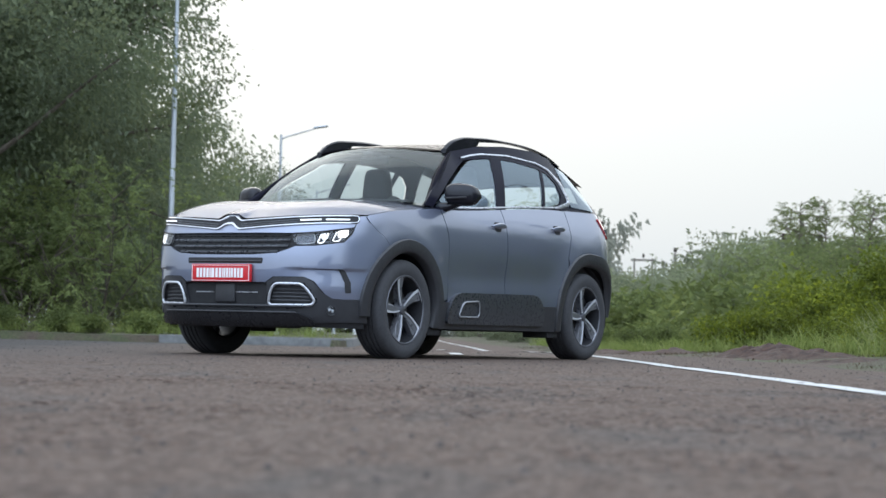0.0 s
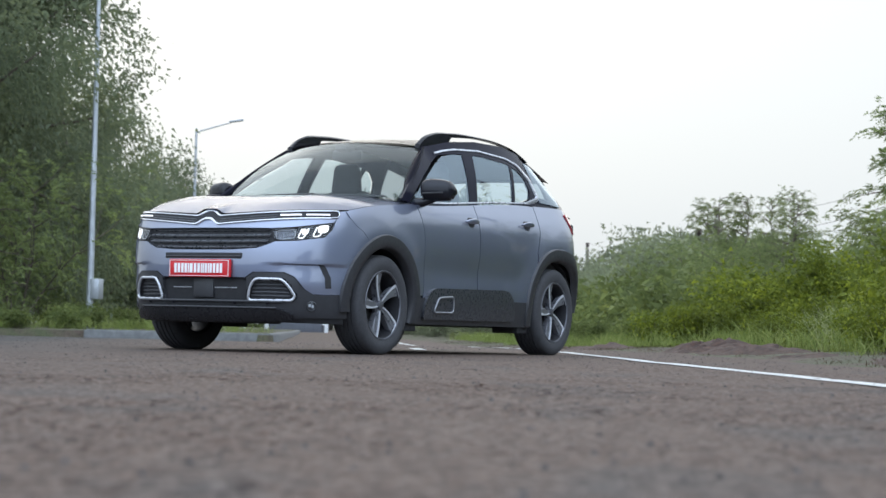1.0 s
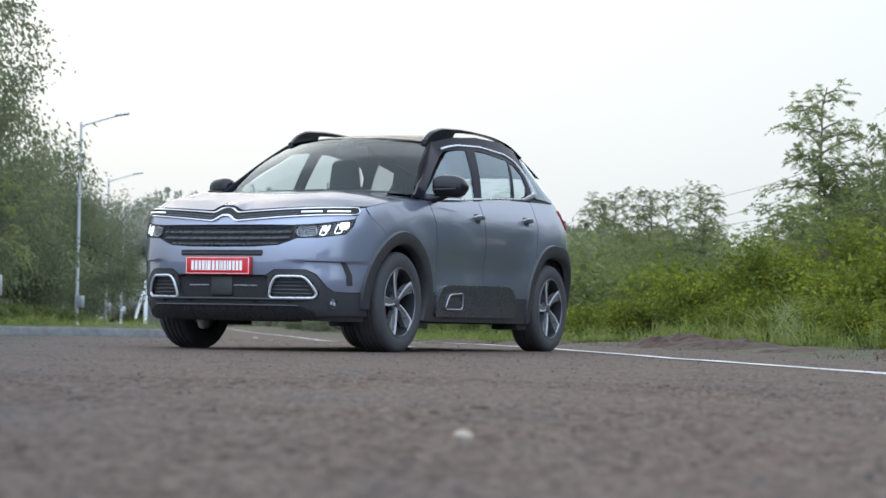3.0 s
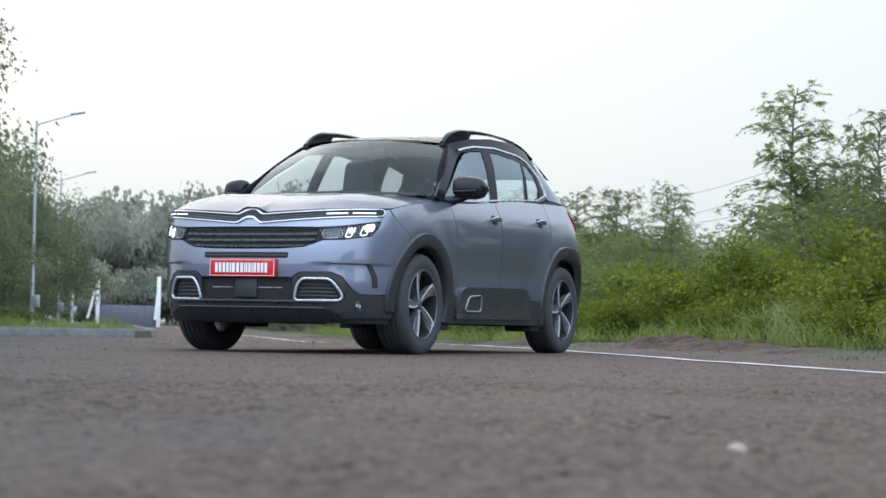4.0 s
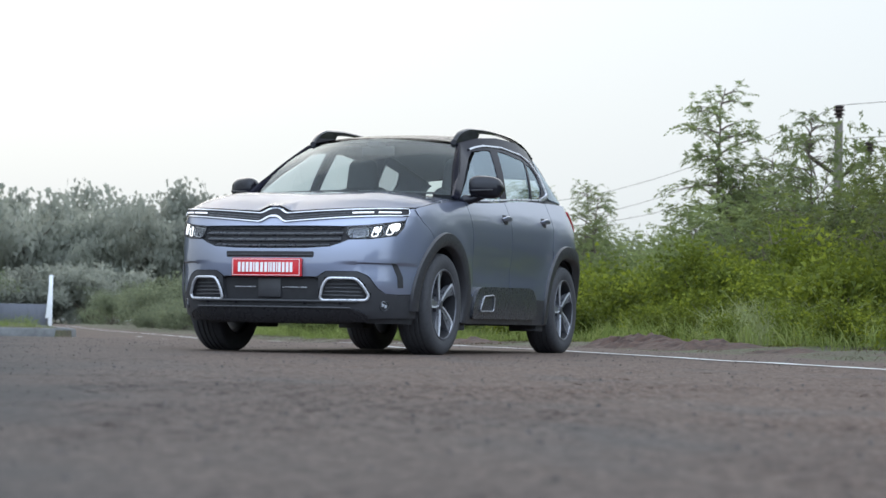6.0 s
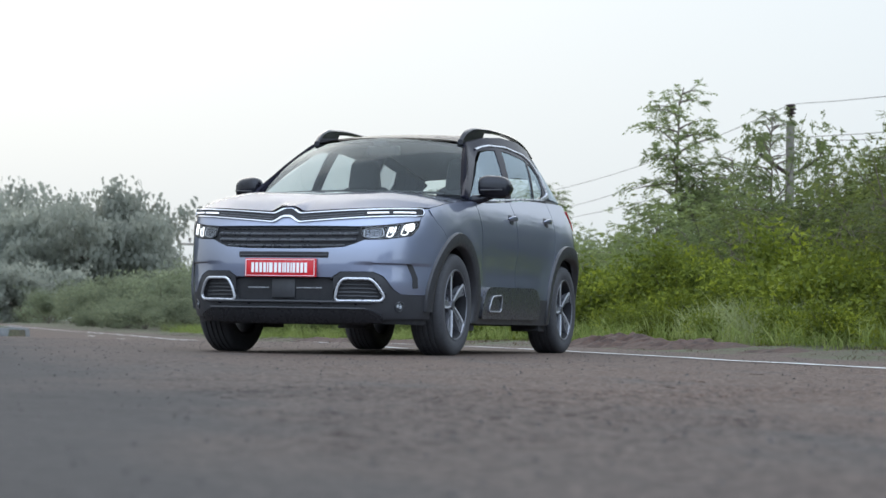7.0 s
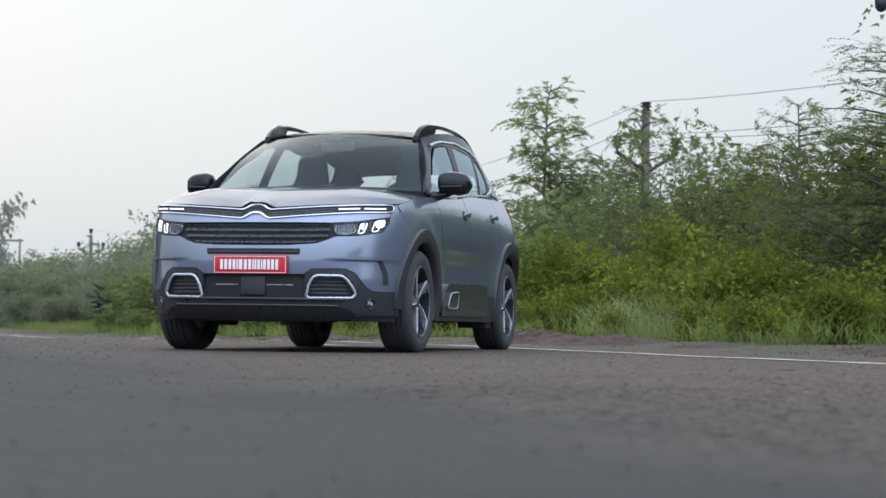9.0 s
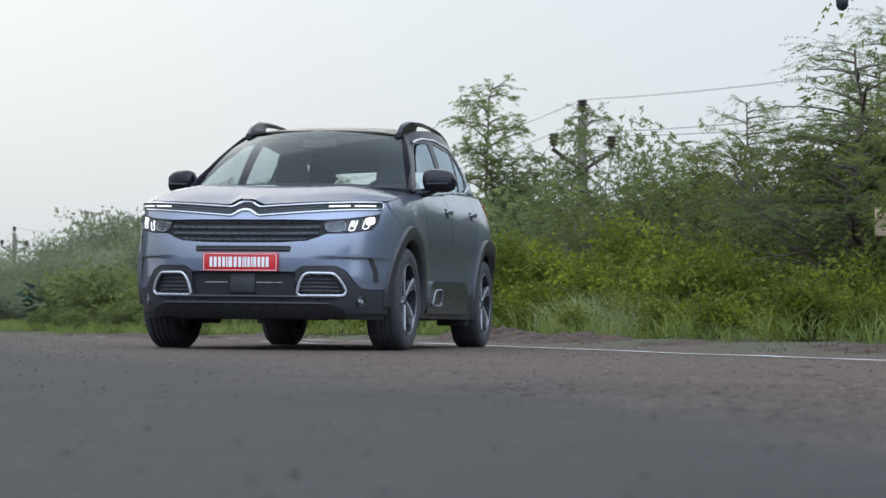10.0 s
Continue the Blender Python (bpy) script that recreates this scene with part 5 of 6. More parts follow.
tl = Matrix.Translation((0, -0.52, 1.00)) @ Matrix.Rotation(radians(-24), 4, "X")
tube(bm, [tl @ p for p in ring], 0.016, 8, True)
tube(bm, [tl @ Vector((-0.55, 0, 0)), tl @ Vector((-0.37, 0.02, -0.02)), tl @ Vector((-0.19, 0, 0))], 0.022, 8)
tube(bm, [tl @ Vector((-0.37, 0.02, -0.02)), tl @ Vector((-0.37, -0.35, -0.05))], 0.04, 8)
part("steering_wheel", bm, INTERIOR, car, "black steering wheel", sharp=60)
bm = bmesh.new()
box(bm, (-0.13, -0.47, 1.465), (0.13, -0.435, 1.54), 0.014)
box(bm, (-0.05, -0.56, 1.530), (0.05, -0.42, 1.570), 0.012)
part("inner_mirror", bm, INTERIOR, car, "black rear-view mirror")
bm = surface(lambda u, v: roof_fn(0.05 + 0.9 * u, 0.02 + 0.95 * v) - Vector((0, 0, 0.045)), 36, 36)
part("headliner", bm, simple("grey_headliner", (0.12, 0.12, 0.12), 0.9), car)
bm = bmesh.new()
tube(bm, [(-0.62, -1.04, 1.150), (-0.3, -1.08, 1.158), (0.12, -1.10, 1.164)], 0.008, 6)
tube(bm, [(0.02, -1.09, 1.160), (0.35, -1.05, 1.158), (0.66, -0.99, 1.150)], 0.008, 6)
part("wiper", bm, DARK, car, "black wiper blade")

# ---- lamp posts, power line, gate posts ----
def lamp_post():
    ob = thing("street_lamp", pose(0, 0, 0), "tall galvanised street lamp with one curved arm beside road", "street lamp", "lamps along the road")
    bm = bmesh.new()
    tube(bm, [(0, 0, -0.3), (0, 0, 4.5), (0, 0, 9.8)], [0.105, 0.085, 0.055], 12)
    part("mast", bm, GALV, ob)
    bm = bmesh.new()
    tube(bm, [(0, 0, -0.3), (0, 0, 0.05), (0, 0, 0.10)], [0.16, 0.16, 0.11], 12)
    part("base_collar", bm, GALV, ob)
    bm = bmesh.new()
    tube(bm, [(0, 0, 9.55), (0.25, 0, 9.68), (1.9, 0, 10.10)], [0.04, 0.04, 0.032], 8)
    part("arm", bm, GALV, ob)
    bm = bmesh.new()
    box(bm, (1.75, -0.11, 10.06), (2.45, 0.11, 10.16), 0.03)
    for v in bm.verts:
        v.co.z += (v.co.x - 1.75) * 0.12
    part("lantern", bm, GALV, ob, "flat grey street-lamp head")
    bm = bmesh.new()
    box(bm, (0.08, -0.16, 0.85), (0.34, 0.16, 1.42), 0.015)
    part("switch_box", bm, GALV, ob, "pale grey switch box")
    return ob


lamp_pattern = lamp_post()
for i, (n, a) in enumerate(((-6.80, 44.0), (-6.4, 87.2), (-6.4, 128.0), (-6.4, 168.0))):
    x, y = road_xy(n, a)
    m = pose(x, y, ground_z(n, a), 0, 0, 12)
    if i == 0:
        lamp_pattern.matrix_world = m
    else:
        copy_thing(lamp_pattern, m)


def power_pole():
    ob = thing("power_pole", pose(0, 0, 0), "concrete power pole with V arms and brown insulators behind bushes", "power pole", "power line poles")
    bm = bmesh.new()
    tube(bm, [(0, 0, -0.3), (0, 0, 3.0), (0, 0, 6.2)], [0.17, 0.14, 0.115], 8)
    part("post", bm, WOODPOLE, ob)
    for d in (-0.85, 0.85):
        bm = bmesh.new()
        tube(bm, [(0.06 * d, -0.06, 4.75), (d, -0.06, 5.25)], 0.055, 6)
        box(bm, (d - 0.06, -0.12, 5.22), (d + 0.06, 0.0, 5.28), 0.01)
        part("cross_arm", bm, PORCELAIN, ob, "dark rusty cross arm")
    for px, pz in ((0, 6.2), (-0.85, 5.25), (0.85, 5.25)):
        bm = bmesh.new()
        lathe(bm, [(pz - 0.05, 0.0), (pz - 0.05, 0.028), (pz + 0.10, 0.028), (pz + 0.11, 0.11), (pz + 0.17, 0.07), (pz + 0.20, 0.15), (pz + 0.28, 0.08), (pz + 0.31, 0.17), (pz + 0.38, 0.10), (pz + 0.40, 0.15), (pz + 0.44, 0.12), (pz + 0.46, 0.0)], 12, "z")
        bmesh.ops.translate(bm, verts=bm.verts, vec=(px, -0.06 if px else 0.0, 0))
        part("insulator", bm, PORCELAIN, ob, "ribbed brown insulator")
    return ob


PN = 18.7
poles = [(-14.0, 0), (37.0, 0), (84.0, 0), (132.0, 0.3)]
pole_pattern = power_pole()
for i, (a, lift) in enumerate(poles):
    x, y = road_xy(PN, a)
    m = pose(x, y, ground_z(PN, a) + lift - 0.3, 0, 0, 32.6)
    if i == 0:
        pole_pattern.matrix_world = m
    else:
        copy_thing(pole_pattern, m)
for off, z in ((0, 6.65), (-0.85, 5.70), (0.85, 5.70)):
    for (a0, l0), (a1, l1) in zip(poles, poles[1:]):
        bm = bmesh.new()
        pts = []
        for k in range(17):
            u = k / 16
            x, y = road_xy(PN + off, a0 + (a1 - a0) * u)
            pts.append((x, y, ground_z(PN, a0) * (1 - u) + ground_z(PN, a1) * u + z - 0.3 - 1.0 * 4 * u * (1 - u) + l0 + (l1 - l0) * u))
        tube(bm, pts, 0.009, 5)
        tagged(part("power_line", bm, WIRE, None), "thin sagging power line between concrete poles", "power line", "power lines")


def h_frame():
    ob = thing("transformer_frame", pose(*road_xy(56.9, 498.0), -0.5, 0, 0, 20), "far tall two-post power frame with cross bar", "power pole")
    for d in (-2.2, 2.2):
        bm = bmesh.new()
        tube(bm, [(d, 0, 0), (d, 0, 20.0)], [0.35, 0.22], 8)
        part("post", bm, WOODPOLE, ob)
        bm = bmesh.new()
        lathe(bm, [(20.0, 0.0), (20.0, 0.10), (20.4, 0.30), (21.0, 0.26), (21.2, 0.0)], 10, "z")
        part("insulator", bm, PORCELAIN, ob)
    bm = bmesh.new()
    box(bm, (-3.0, -0.2, 19.3), (3.0, 0.2, 19.8), 0.04)
    part("cross_bar", bm, WOODPOLE, ob)


h_frame()


def gate():
    """White posts with slanting braces at the road's far end, and a dark gate between them."""
    for n, side in ((-4.0, -1.0), (0.55, -0.35)):
        x, y = road_xy(n, 146.0)
        ob = thing("gate_post", pose(x, y, -0.3, 0, 0, 32.6), "white painted steel gate post with slanted brace", "gate post", "gate posts")
        bm = bmesh.new()
        box(bm, (-0.15, -0.08, 0.0), (0.15, 0.08, 3.85), 0.02)
        part("upright", bm, WHITEPAINT, ob)
        bm = bmesh.new()
        tube(bm, [(side * 0.75, 0, 0.6), (side * 0.2, 0, 2.7)], 0.10, 8)
        part("brace", bm, WHITEPAINT, ob)
    x, y = road_xy(-1.7, 146.3)
    ob = thing("metal_gate", pose(x, y, -0.3, 0, 0, 32.6), "dull dark grey metal gate panel between white posts", "gate")
    sheet_metal = simple("dull_grey_sheet_metal", (0.13, 0.135, 0.155), 0.6, 0.2)
    bm = bmesh.new()
    box(bm, (-2.1, -0.10, 0.0), (2.1, 0.10, 1.65), 0.02)
    part("gate_panel", bm, sheet_metal, ob)
    for k in range(7):
        u = -1.95 + 3.9 * k / 6
        bm = bmesh.new()
        box(bm, (u - 0.05, -0.14, 0.02), (u + 0.05, -0.103, 1.62), 0.005)
        part("gate_rib", bm, sheet_metal, ob)


gate()

def cctv_mast():
    x, y = 4.28, 7.25
    ob = thing("camera_mast", pose(x, y, 0.0), "slim grey mast with dome camera and beige box on verge", "camera mast")
    bm = bmesh.new()
    tube(bm, [(0, 0, -0.2), (0, 0, 4.2)], [0.06, 0.05], 12)
    part("mast", bm, GALV, ob)
    bm = bmesh.new()
    tube(bm, [(0, 0, 4.02), (-0.35, 0.06, 4.09), (-0.70, 0.12, 4.05), (-0.71, 0.12, 3.82)], [0.03, 0.025, 0.025, 0.03], 8)
    part("arm", bm, GALV, ob)
    bm = bmesh.new()
    lathe(bm, [(3.87, 0.0), (3.87, 0.05), (3.81, 0.068), (3.67, 0.068), (3.62, 0.062), (3.585, 0.040), (3.57, 0.0)], 20, "z")
    bmesh.ops.translate(bm, vec=(-0.71, 0.12, 0), verts=bm.verts[:])
    part("dome_camera", bm, simple("dark_dome", (0.025, 0.027, 0.035), 0.25), ob, "dark hanging dome camera")
    bm = bmesh.new()
    box(bm, (-0.355, -0.20, 1.16), (-0.06, 0.06, 1.46), 0.012)
    part("control_box", bm, simple("beige_steel_box", (0.55, 0.42, 0.29), 0.65, var=0.06), ob, "beige steel control box")
    bm = bmesh.new()
    box(bm, (-0.12, -0.03, 1.2), (0.0, 0.03, 1.25), 0.004)
    part("box_bracket", bm, GALV, ob)


cctv_mast()

# ---- plants ----
rng = np.random.default_rng(7)


def leaf_mesh(name, centres, dirs, length, width, mat, droop=0.3, seed=0, wild=0.55):
    """Many small pointed leaves, one triangle each."""
    r = np.random.default_rng(seed)
    n = len(centres)
    d = dirs + r.normal(0, wild, (n, 3))
    d[:, 2] -= droop
    d /= np.linalg.norm(d, axis=1)[:, None]
    u = np.cross(d, r.normal(0, 1, (n, 3)))
    u /= np.linalg.norm(u, axis=1)[:, None]
    L = (length * r.uniform(0.6, 1.35, n))[:, None]
    W = (width * r.uniform(0.6, 1.3, n))[:, None]
    v = np.empty((n, 3, 3))
    v[:, 0] = centres + u * W * 0.5
    v[:, 1] = centres - u * W * 0.5 + d * L * 0.15
    v[:, 2] = centres + d * L
    me = bpy.data.meshes.new(name)
    me.vertices.add(n * 3)
    me.vertices.foreach_set("co", v.reshape(-1))
    me.loops.add(n * 3)
    me.loops.foreach_set("vertex_index", np.arange(n * 3, dtype=np.int32))
    me.polygons.add(n)
    me.polygons.foreach_set("loop_start", np.arange(0, n * 3, 3, dtype=np.int32))
    me.update()
    me.validate()
    me.materials.append(mat)
    return me


def grow(bm, r, start, direction, length, radius, level, tips, spread, up, thin):
    """A limb and its side branches; gathers twig points for the leaves."""
    k = 5
    p = np.array(start, float)
    d = np.array(direction, float)
    d /= np.linalg.norm(d)
    pts, rad = [tuple(p)], [radius]
    for i in range(k):
        d = d + r.normal(0, 0.15, 3) + np.array((0, 0, up * 0.1))
        d /= np.linalg.norm(d)
        p = p + d * length / k
        pts.append(tuple(p))
        rad.append(radius * (1 - 0.75 * (i + 1) / k))
        if level > 0 and i >= 1:
            for _ in range(spread):
                side = np.cross(d, r.normal(0, 1, 3))
                side /= np.linalg.norm(side) + 1e-6
                nd = d * r.uniform(0.3, 0.8) + side * r.uniform(0.6, 1.0)
                grow(bm, r, p, nd, length * r.uniform(0.35, 0.6), radius * 0.45, level - 1, tips, spread, up * 0.6, thin)
        if level == 0:
            tips.append((p.copy(), d.copy()))
    if radius > thin:
        tube(bm, pts, rad, 6 if radius > 0.05 else 3, cap=False)


def dress(ob, category, bm, bark, P, D, r, per_tip, leaf, jitter, mat, seed, droop=0.35, wild=0.55, spray=0.0):
    part("trunk" if category == "tree" else "woody_frame", bm, bark, ob, recalc=False)
    idx = np.repeat(np.arange(len(P)), per_tip)
    c = P[idx] + r.normal(0, jitter, (len(idx), 3))
    g = D[idx]
    if spray:
        pick = r.permutation(len(P))[:max(1, len(P) * per_tip // 8)]
        c, g = sprays(P[pick] + r.normal(0, jitter * 0.5, (len(pick), 3)), D[pick], r, 5, spray)
        droop, wild = 0.15, 0.25
    c[:, 2] = np.maximum(c[:, 2], 0.03)
    me = leaf_mesh("crown", c, g, leaf[0], leaf[1], mat, droop, seed + 1, wild)
    cr = new("crown" if category == "tree" else "foliage", me)
    cr.parent = ob
    h = float(np.percentile(P[:, 2], 99)) * (1.06 if category == "shrub" else 1.0)
    return ob, h


def plant(name, label, category, seed, stems, height, radius, level, spread, up, lean, per_tip, leaf, jitter, mat, thin, bark=BARK, group="", spray=0.0, hang=0.35):
    r = np.random.default_rng(seed)
    ob = thing(name, pose(0, 0, -500), label, category, group)
    bm = bmesh.new()
    tips = []
    for i in range(stems):
        a = 2 * math.pi * (i + r.uniform(-0.3, 0.3)) / stems
        le = lean * r.uniform(0.5, 1.3)
        d = (math.cos(a) * le, math.sin(a) * le, 1.0)
        o = (math.cos(a) * radius * 0.8, math.sin(a) * radius * 0.8, -0.1)
        grow(bm, r, o if stems > 1 else (0, 0, -0.1), d, height * r.uniform(0.5, 0.85), radius, level, tips, spread, up, thin)
    P = np.array([t[0] for t in tips])
    D = np.array([t[1] for t in tips])
    if category == "shrub":
        keep = P[:, 2] <= np.percentile(P[:, 2], 97) * 1.02
        P, D = P[keep], D[keep]
    return dress(ob, category, bm, bark, P, D, r, per_tip, leaf, jitter, mat, seed, hang, spray=spray)


def sprays(P, D, r, pairs, length, sag=0.45):
    """Pinnate sprays: leaflets in two rows along drooping stalks."""
    n = len(P)
    d = D / (np.linalg.norm(D, axis=1)[:, None] + 1e-6) + r.normal(0, 0.35, (n, 3))
    d /= np.linalg.norm(d, axis=1)[:, None]
    side = np.cross(d, np.array((0.0, 0.0, 1.0)) + r.normal(0, 0.25, (n, 3)))
    side /= np.linalg.norm(side, axis=1)[:, None] + 1e-6
    ln = (length * r.uniform(0.6, 1.3, n))[:, None]
    C, G = [], []
    for k in range(pairs):
        u = (k + 0.6) / pairs
        c = P + d * ln * u
        c[:, 2] -= (ln[:, 0] * sag * u * u)
        for sg in (-1.0, 1.0):
            C.append(c + r.normal(0, 0.008, (n, 3)))
            G.append(side * sg + d * 0.55 + np.array((0, 0, -0.25)))
    return np.concatenate(C), np.concatenate(G)


def feather_tree(name, label, seed, height, reach, mat, group="", pairs=7, spray=0.24, leaf=(0.075, 0.026), fill=0.94, limbs=84, low=0.22, thick=(2, 6)):
    """A slim leader with uneven ascending limbs; twigs end in drooping feathery sprays, with sky between them."""
    r = np.random.default_rng(seed)
    ob = thing(name, pose(0, 0, -500), label, "tree", group)
    bm = bmesh.new()
    P, D = [], []
    k = 12
    stems = []
    for tall, lean in ((1.0, 0.06), (0.74, 0.17), (0.58, 0.24)):
        az = r.uniform(0, 2 * math.pi)
        bend = np.array((math.cos(az), math.sin(az))) * lean * height * tall / k
        lead = [np.array((0.0, 0.0, -0.1))]
        for i in range(k):
            lead.append(lead[-1] + np.array((bend[0] * (1.3 - i / k) + r.normal(0, 0.05), bend[1] * (1.3 - i / k) + r.normal(0, 0.05), height * tall / k)))
        tube(bm, [tuple(p) for p in lead], [0.045 * (1 - 0.9 * i / k) + 0.006 for i in range(k + 1)], 6, cap=False)
        stems.append(lead)
    for b in range(limbs):
        lead = stems[(0, 1, 0, 2)[b % 4]]
        u = low + (0.99 - low) * ((b + r.uniform(0, 0.9)) / limbs) ** 0.9
        i = min(int(u * k), k - 1)
        p = lead[i] + (lead[i + 1] - lead[i]) * (u * k - i)
        az = r.uniform(0, 2 * math.pi)
        ln = reach * 0.85 * (1.02 - u) ** 0.9 * r.uniform(0.35, 1.25) + 0.20
        d = np.array((math.cos(az), math.sin(az), r.uniform(0.35, 1.1)))
        d /= np.linalg.norm(d)
        n = max(3, int(ln / 0.15))
        pts = [tuple(p)]
        for j in range(n):
            d = d + np.array((0, 0, -0.55 / n)) + r.normal(0, 0.07, 3)
            d /= np.linalg.norm(d)
            p = p + d * ln / n
            pts.append(tuple(p))
            if j + 1 < n * 0.25 or r.random() > fill:
                continue
            side = np.cross(d, (0, 0, 1)) * (1 if j % 2 else -1)
            td = side * 0.9 + d * 0.7 + np.array((0, 0, r.uniform(-0.1, 0.5)))
            td /= np.linalg.norm(td)
            tl = r.uniform(0.12, 0.42) * (1.15 - 0.5 * j / n)
            q = p + td * tl
            tube(bm, [tuple(p), tuple(q)], [0.006, 0.002], 3, cap=False)
            for _ in range(int(r.integers(*thick))):
                at = p + td * tl * r.uniform(0.35, 1.0)
                P.append(at)
                D.append(td + r.normal(0, 0.45, 3))
        P.append(p.copy())
        D.append(d.copy())
        tube(bm, pts, [0.020 * (1 - 0.8 * j / n) + 0.005 for j in range(n + 1)], 3, cap=False)
    P, D = np.array(P), np.array(D)
    C, G = sprays(P, D, r, pairs, spray)
    part("trunk", bm, BARK, ob, recalc=False)
    crown = new("crown", leaf_mesh("crown", C, G, leaf[0], leaf[1], mat, 0.15, seed + 1, 0.22))
    crown.parent = ob
    return ob, float(np.percentile(C[:, 2], 99.5))


kinds = {}


def kind_of(key, *args, **kw):
    kinds[key] = [[*plant(args[0], args[1], args[2], kw["seed"] + 31 * s, *args[3:], group=kw.get("group", ""), spray=kw.get("spray", 0.0), hang=kw.get("hang", 0.35)), False] for s in range(kw["variants"])]


def put(key, n, a, height, wide=1.0, z=None, turn=None):
    """One plant of a kind, brought to a height in metres."""
    obs = kinds[key]
    e = obs[int(rng.integers(len(obs)))]
    zs = height / e[1]
    s = zs * wide
    x, y = road_xy(n, a)
    m = pose(x, y, ground_z(n, a) if z is None else z, *((rng.uniform(-4, 4), rng.uniform(-4, 4), rng.uniform(0, 360)) if turn is None else turn))
    if not e[2]:
        e[2] = True
        e[0].matrix_world = m @ Matrix.Diagonal((s, s, zs, 1))
    else:
        c = copy_thing(e[0], m)
        c.scale = (s, s, zs)


kind_of("shrub", "thorn_shrub", "tall feathery green thorn shrub growing on the verge", "shrub", 7, 3.7, 0.035, 2, 2, 0.5, 0.5, 3, (0.088, 0.038), 0.11, LEAF_MID, 0.012, spray=0.27, seed=11, variants=5, group="roadside shrubs")
kind_of("bush", "thorn_shrub", "dense green thorn shrub farther back on the verge", "shrub", 6, 3.7, 0.035, 2, 2, 0.5, 0.55, 2, (0.21, 0.10), 0.14, LEAF_HAZED, 0.018, seed=47, variants=3, group="roadside shrubs")
kind_of("bright", "thorn_shrub", "light green feathery thorn shrub growing on the verge", "shrub", 7, 3.7, 0.035, 2, 2, 0.5, 0.5, 3, (0.100, 0.045), 0.12, LEAF_BUSH, 0.012, spray=0.27, seed=59, variants=3, group="roadside shrubs")
kind_of("deep", "thorn_shrub", "dense dark green thorn shrub deep in the thicket", "shrub", 6, 3.7, 0.035, 2, 2, 0.6, 0.5, 2, (0.125, 0.060), 0.13, LEAF_SHADED, 0.012, spray=0.3, seed=87, variants=3, group="roadside shrubs")
kind_of("weed", "leafy_weed", "low bright green leafy weed at the verge", "shrub", 9, 0.95, 0.012, 1, 2, 0.3, 0.7, 7, (0.070, 0.050), 0.085, LEAF_LIT, 0.008, seed=131, variants=4, group="verge weeds")
kind_of("mound", "leafy_weed", "mound of bright yellow-green leafy weed at the verge", "shrub", 7, 1.5, 0.014, 2, 2, 0.25, 0.75, 3, (0.062, 0.046), 0.075, LEAF_LIT, 0.010, seed=191, variants=3, group="verge weeds")
kind_of("verdure", "leafy_weed", "low soft green leafy weed at the verge", "shrub", 9, 0.95, 0.012, 1, 2, 0.3, 0.7, 6, (0.095, 0.062), 0.09, LEAF_VERGE, 0.008, seed=151, variants=3, group="verge weeds")
kind_of("big", "broad_tree", "tall dense dark green roadside tree", "tree", 3, 11.0, 0.16, 2, 3, 0.7, 0.42, 16, (0.19, 0.12), 0.29, LEAF_DARK, 0.05, hang=1.1, seed=211, variants=4, group="trees beside the road")
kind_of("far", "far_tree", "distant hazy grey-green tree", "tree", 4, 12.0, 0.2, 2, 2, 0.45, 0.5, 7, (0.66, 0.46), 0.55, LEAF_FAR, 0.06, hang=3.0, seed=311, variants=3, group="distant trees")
kind_of("canopy", "canopy_tree", "tall dark green tree with drooping leaf sprays over lamp post", "tree", 3, 18.0, 0.22, 2, 3, 0.7, 0.42, 44, (0.18, 0.10), 0.36, LEAF_DARK, 0.05, hang=1.1, seed=401, variants=1, group="trees beside the road")
kinds["acacia"] = [[*feather_tree("acacia_tree", "slender feathery acacia tree above the roadside shrubs", 71 + 13 * s, 5.0, 2.3, LEAF_FEATHER, "roadside trees"), False] for s in range(4)]
kinds["plume"] = [[*feather_tree("acacia_tree", "full feathery acacia tree rising from the roadside shrubs", 97, 5.0, 2.15, LEAF_FEATHER, "roadside trees", 7, 0.25, (0.085, 0.030), 0.93, 104, 0.10, (2, 6)), False]]
kinds["thorn"] = [[*feather_tree("thorn_tree", "thin-leaved thorn tree with open feathery crown", 171 + 13 * s, 5.0, 2.4, LEAF_FEATHER, "roadside trees", 9, 0.30, (0.055, 0.017), 0.95, 66), False] for s in range(2)]

# right-hand verge: the skyline of the thicket along the road
SKYLINE = curve([-20, 6, 12, 15, 17, 20, 23, 26, 28.5, 32, 35, 38.5, 41, 45, 50, 56, 67, 75, 90, 110], [3.9, 4.0, 3.7, 3.3, 3.0, 3.1, 3.0, 2.3, 2.0, 3.0, 3.3, 2.9, 3.5, 3.3, 3.6, 3.4, 2.9, 3.0, 3.4, 3.5])
# Plants before a = 2 stay out of view; they serve the door's reflections.
for a in spaced(-6, 44, 1.3):
    put("weed" if a < 20 else "verdure", 5.3 + rng.uniform(-0.4, 0.6), a + rng.uniform(-0.6, 0.6), rng.uniform(0.30, 0.62))
for a in spaced(-6, 46, 1.1):
    put("weed" if a < 20 else "verdure", 6.3 + rng.uniform(-0.5, 0.6), a + rng.uniform(-0.5, 0.5), rng.uniform(0.40, 0.85))
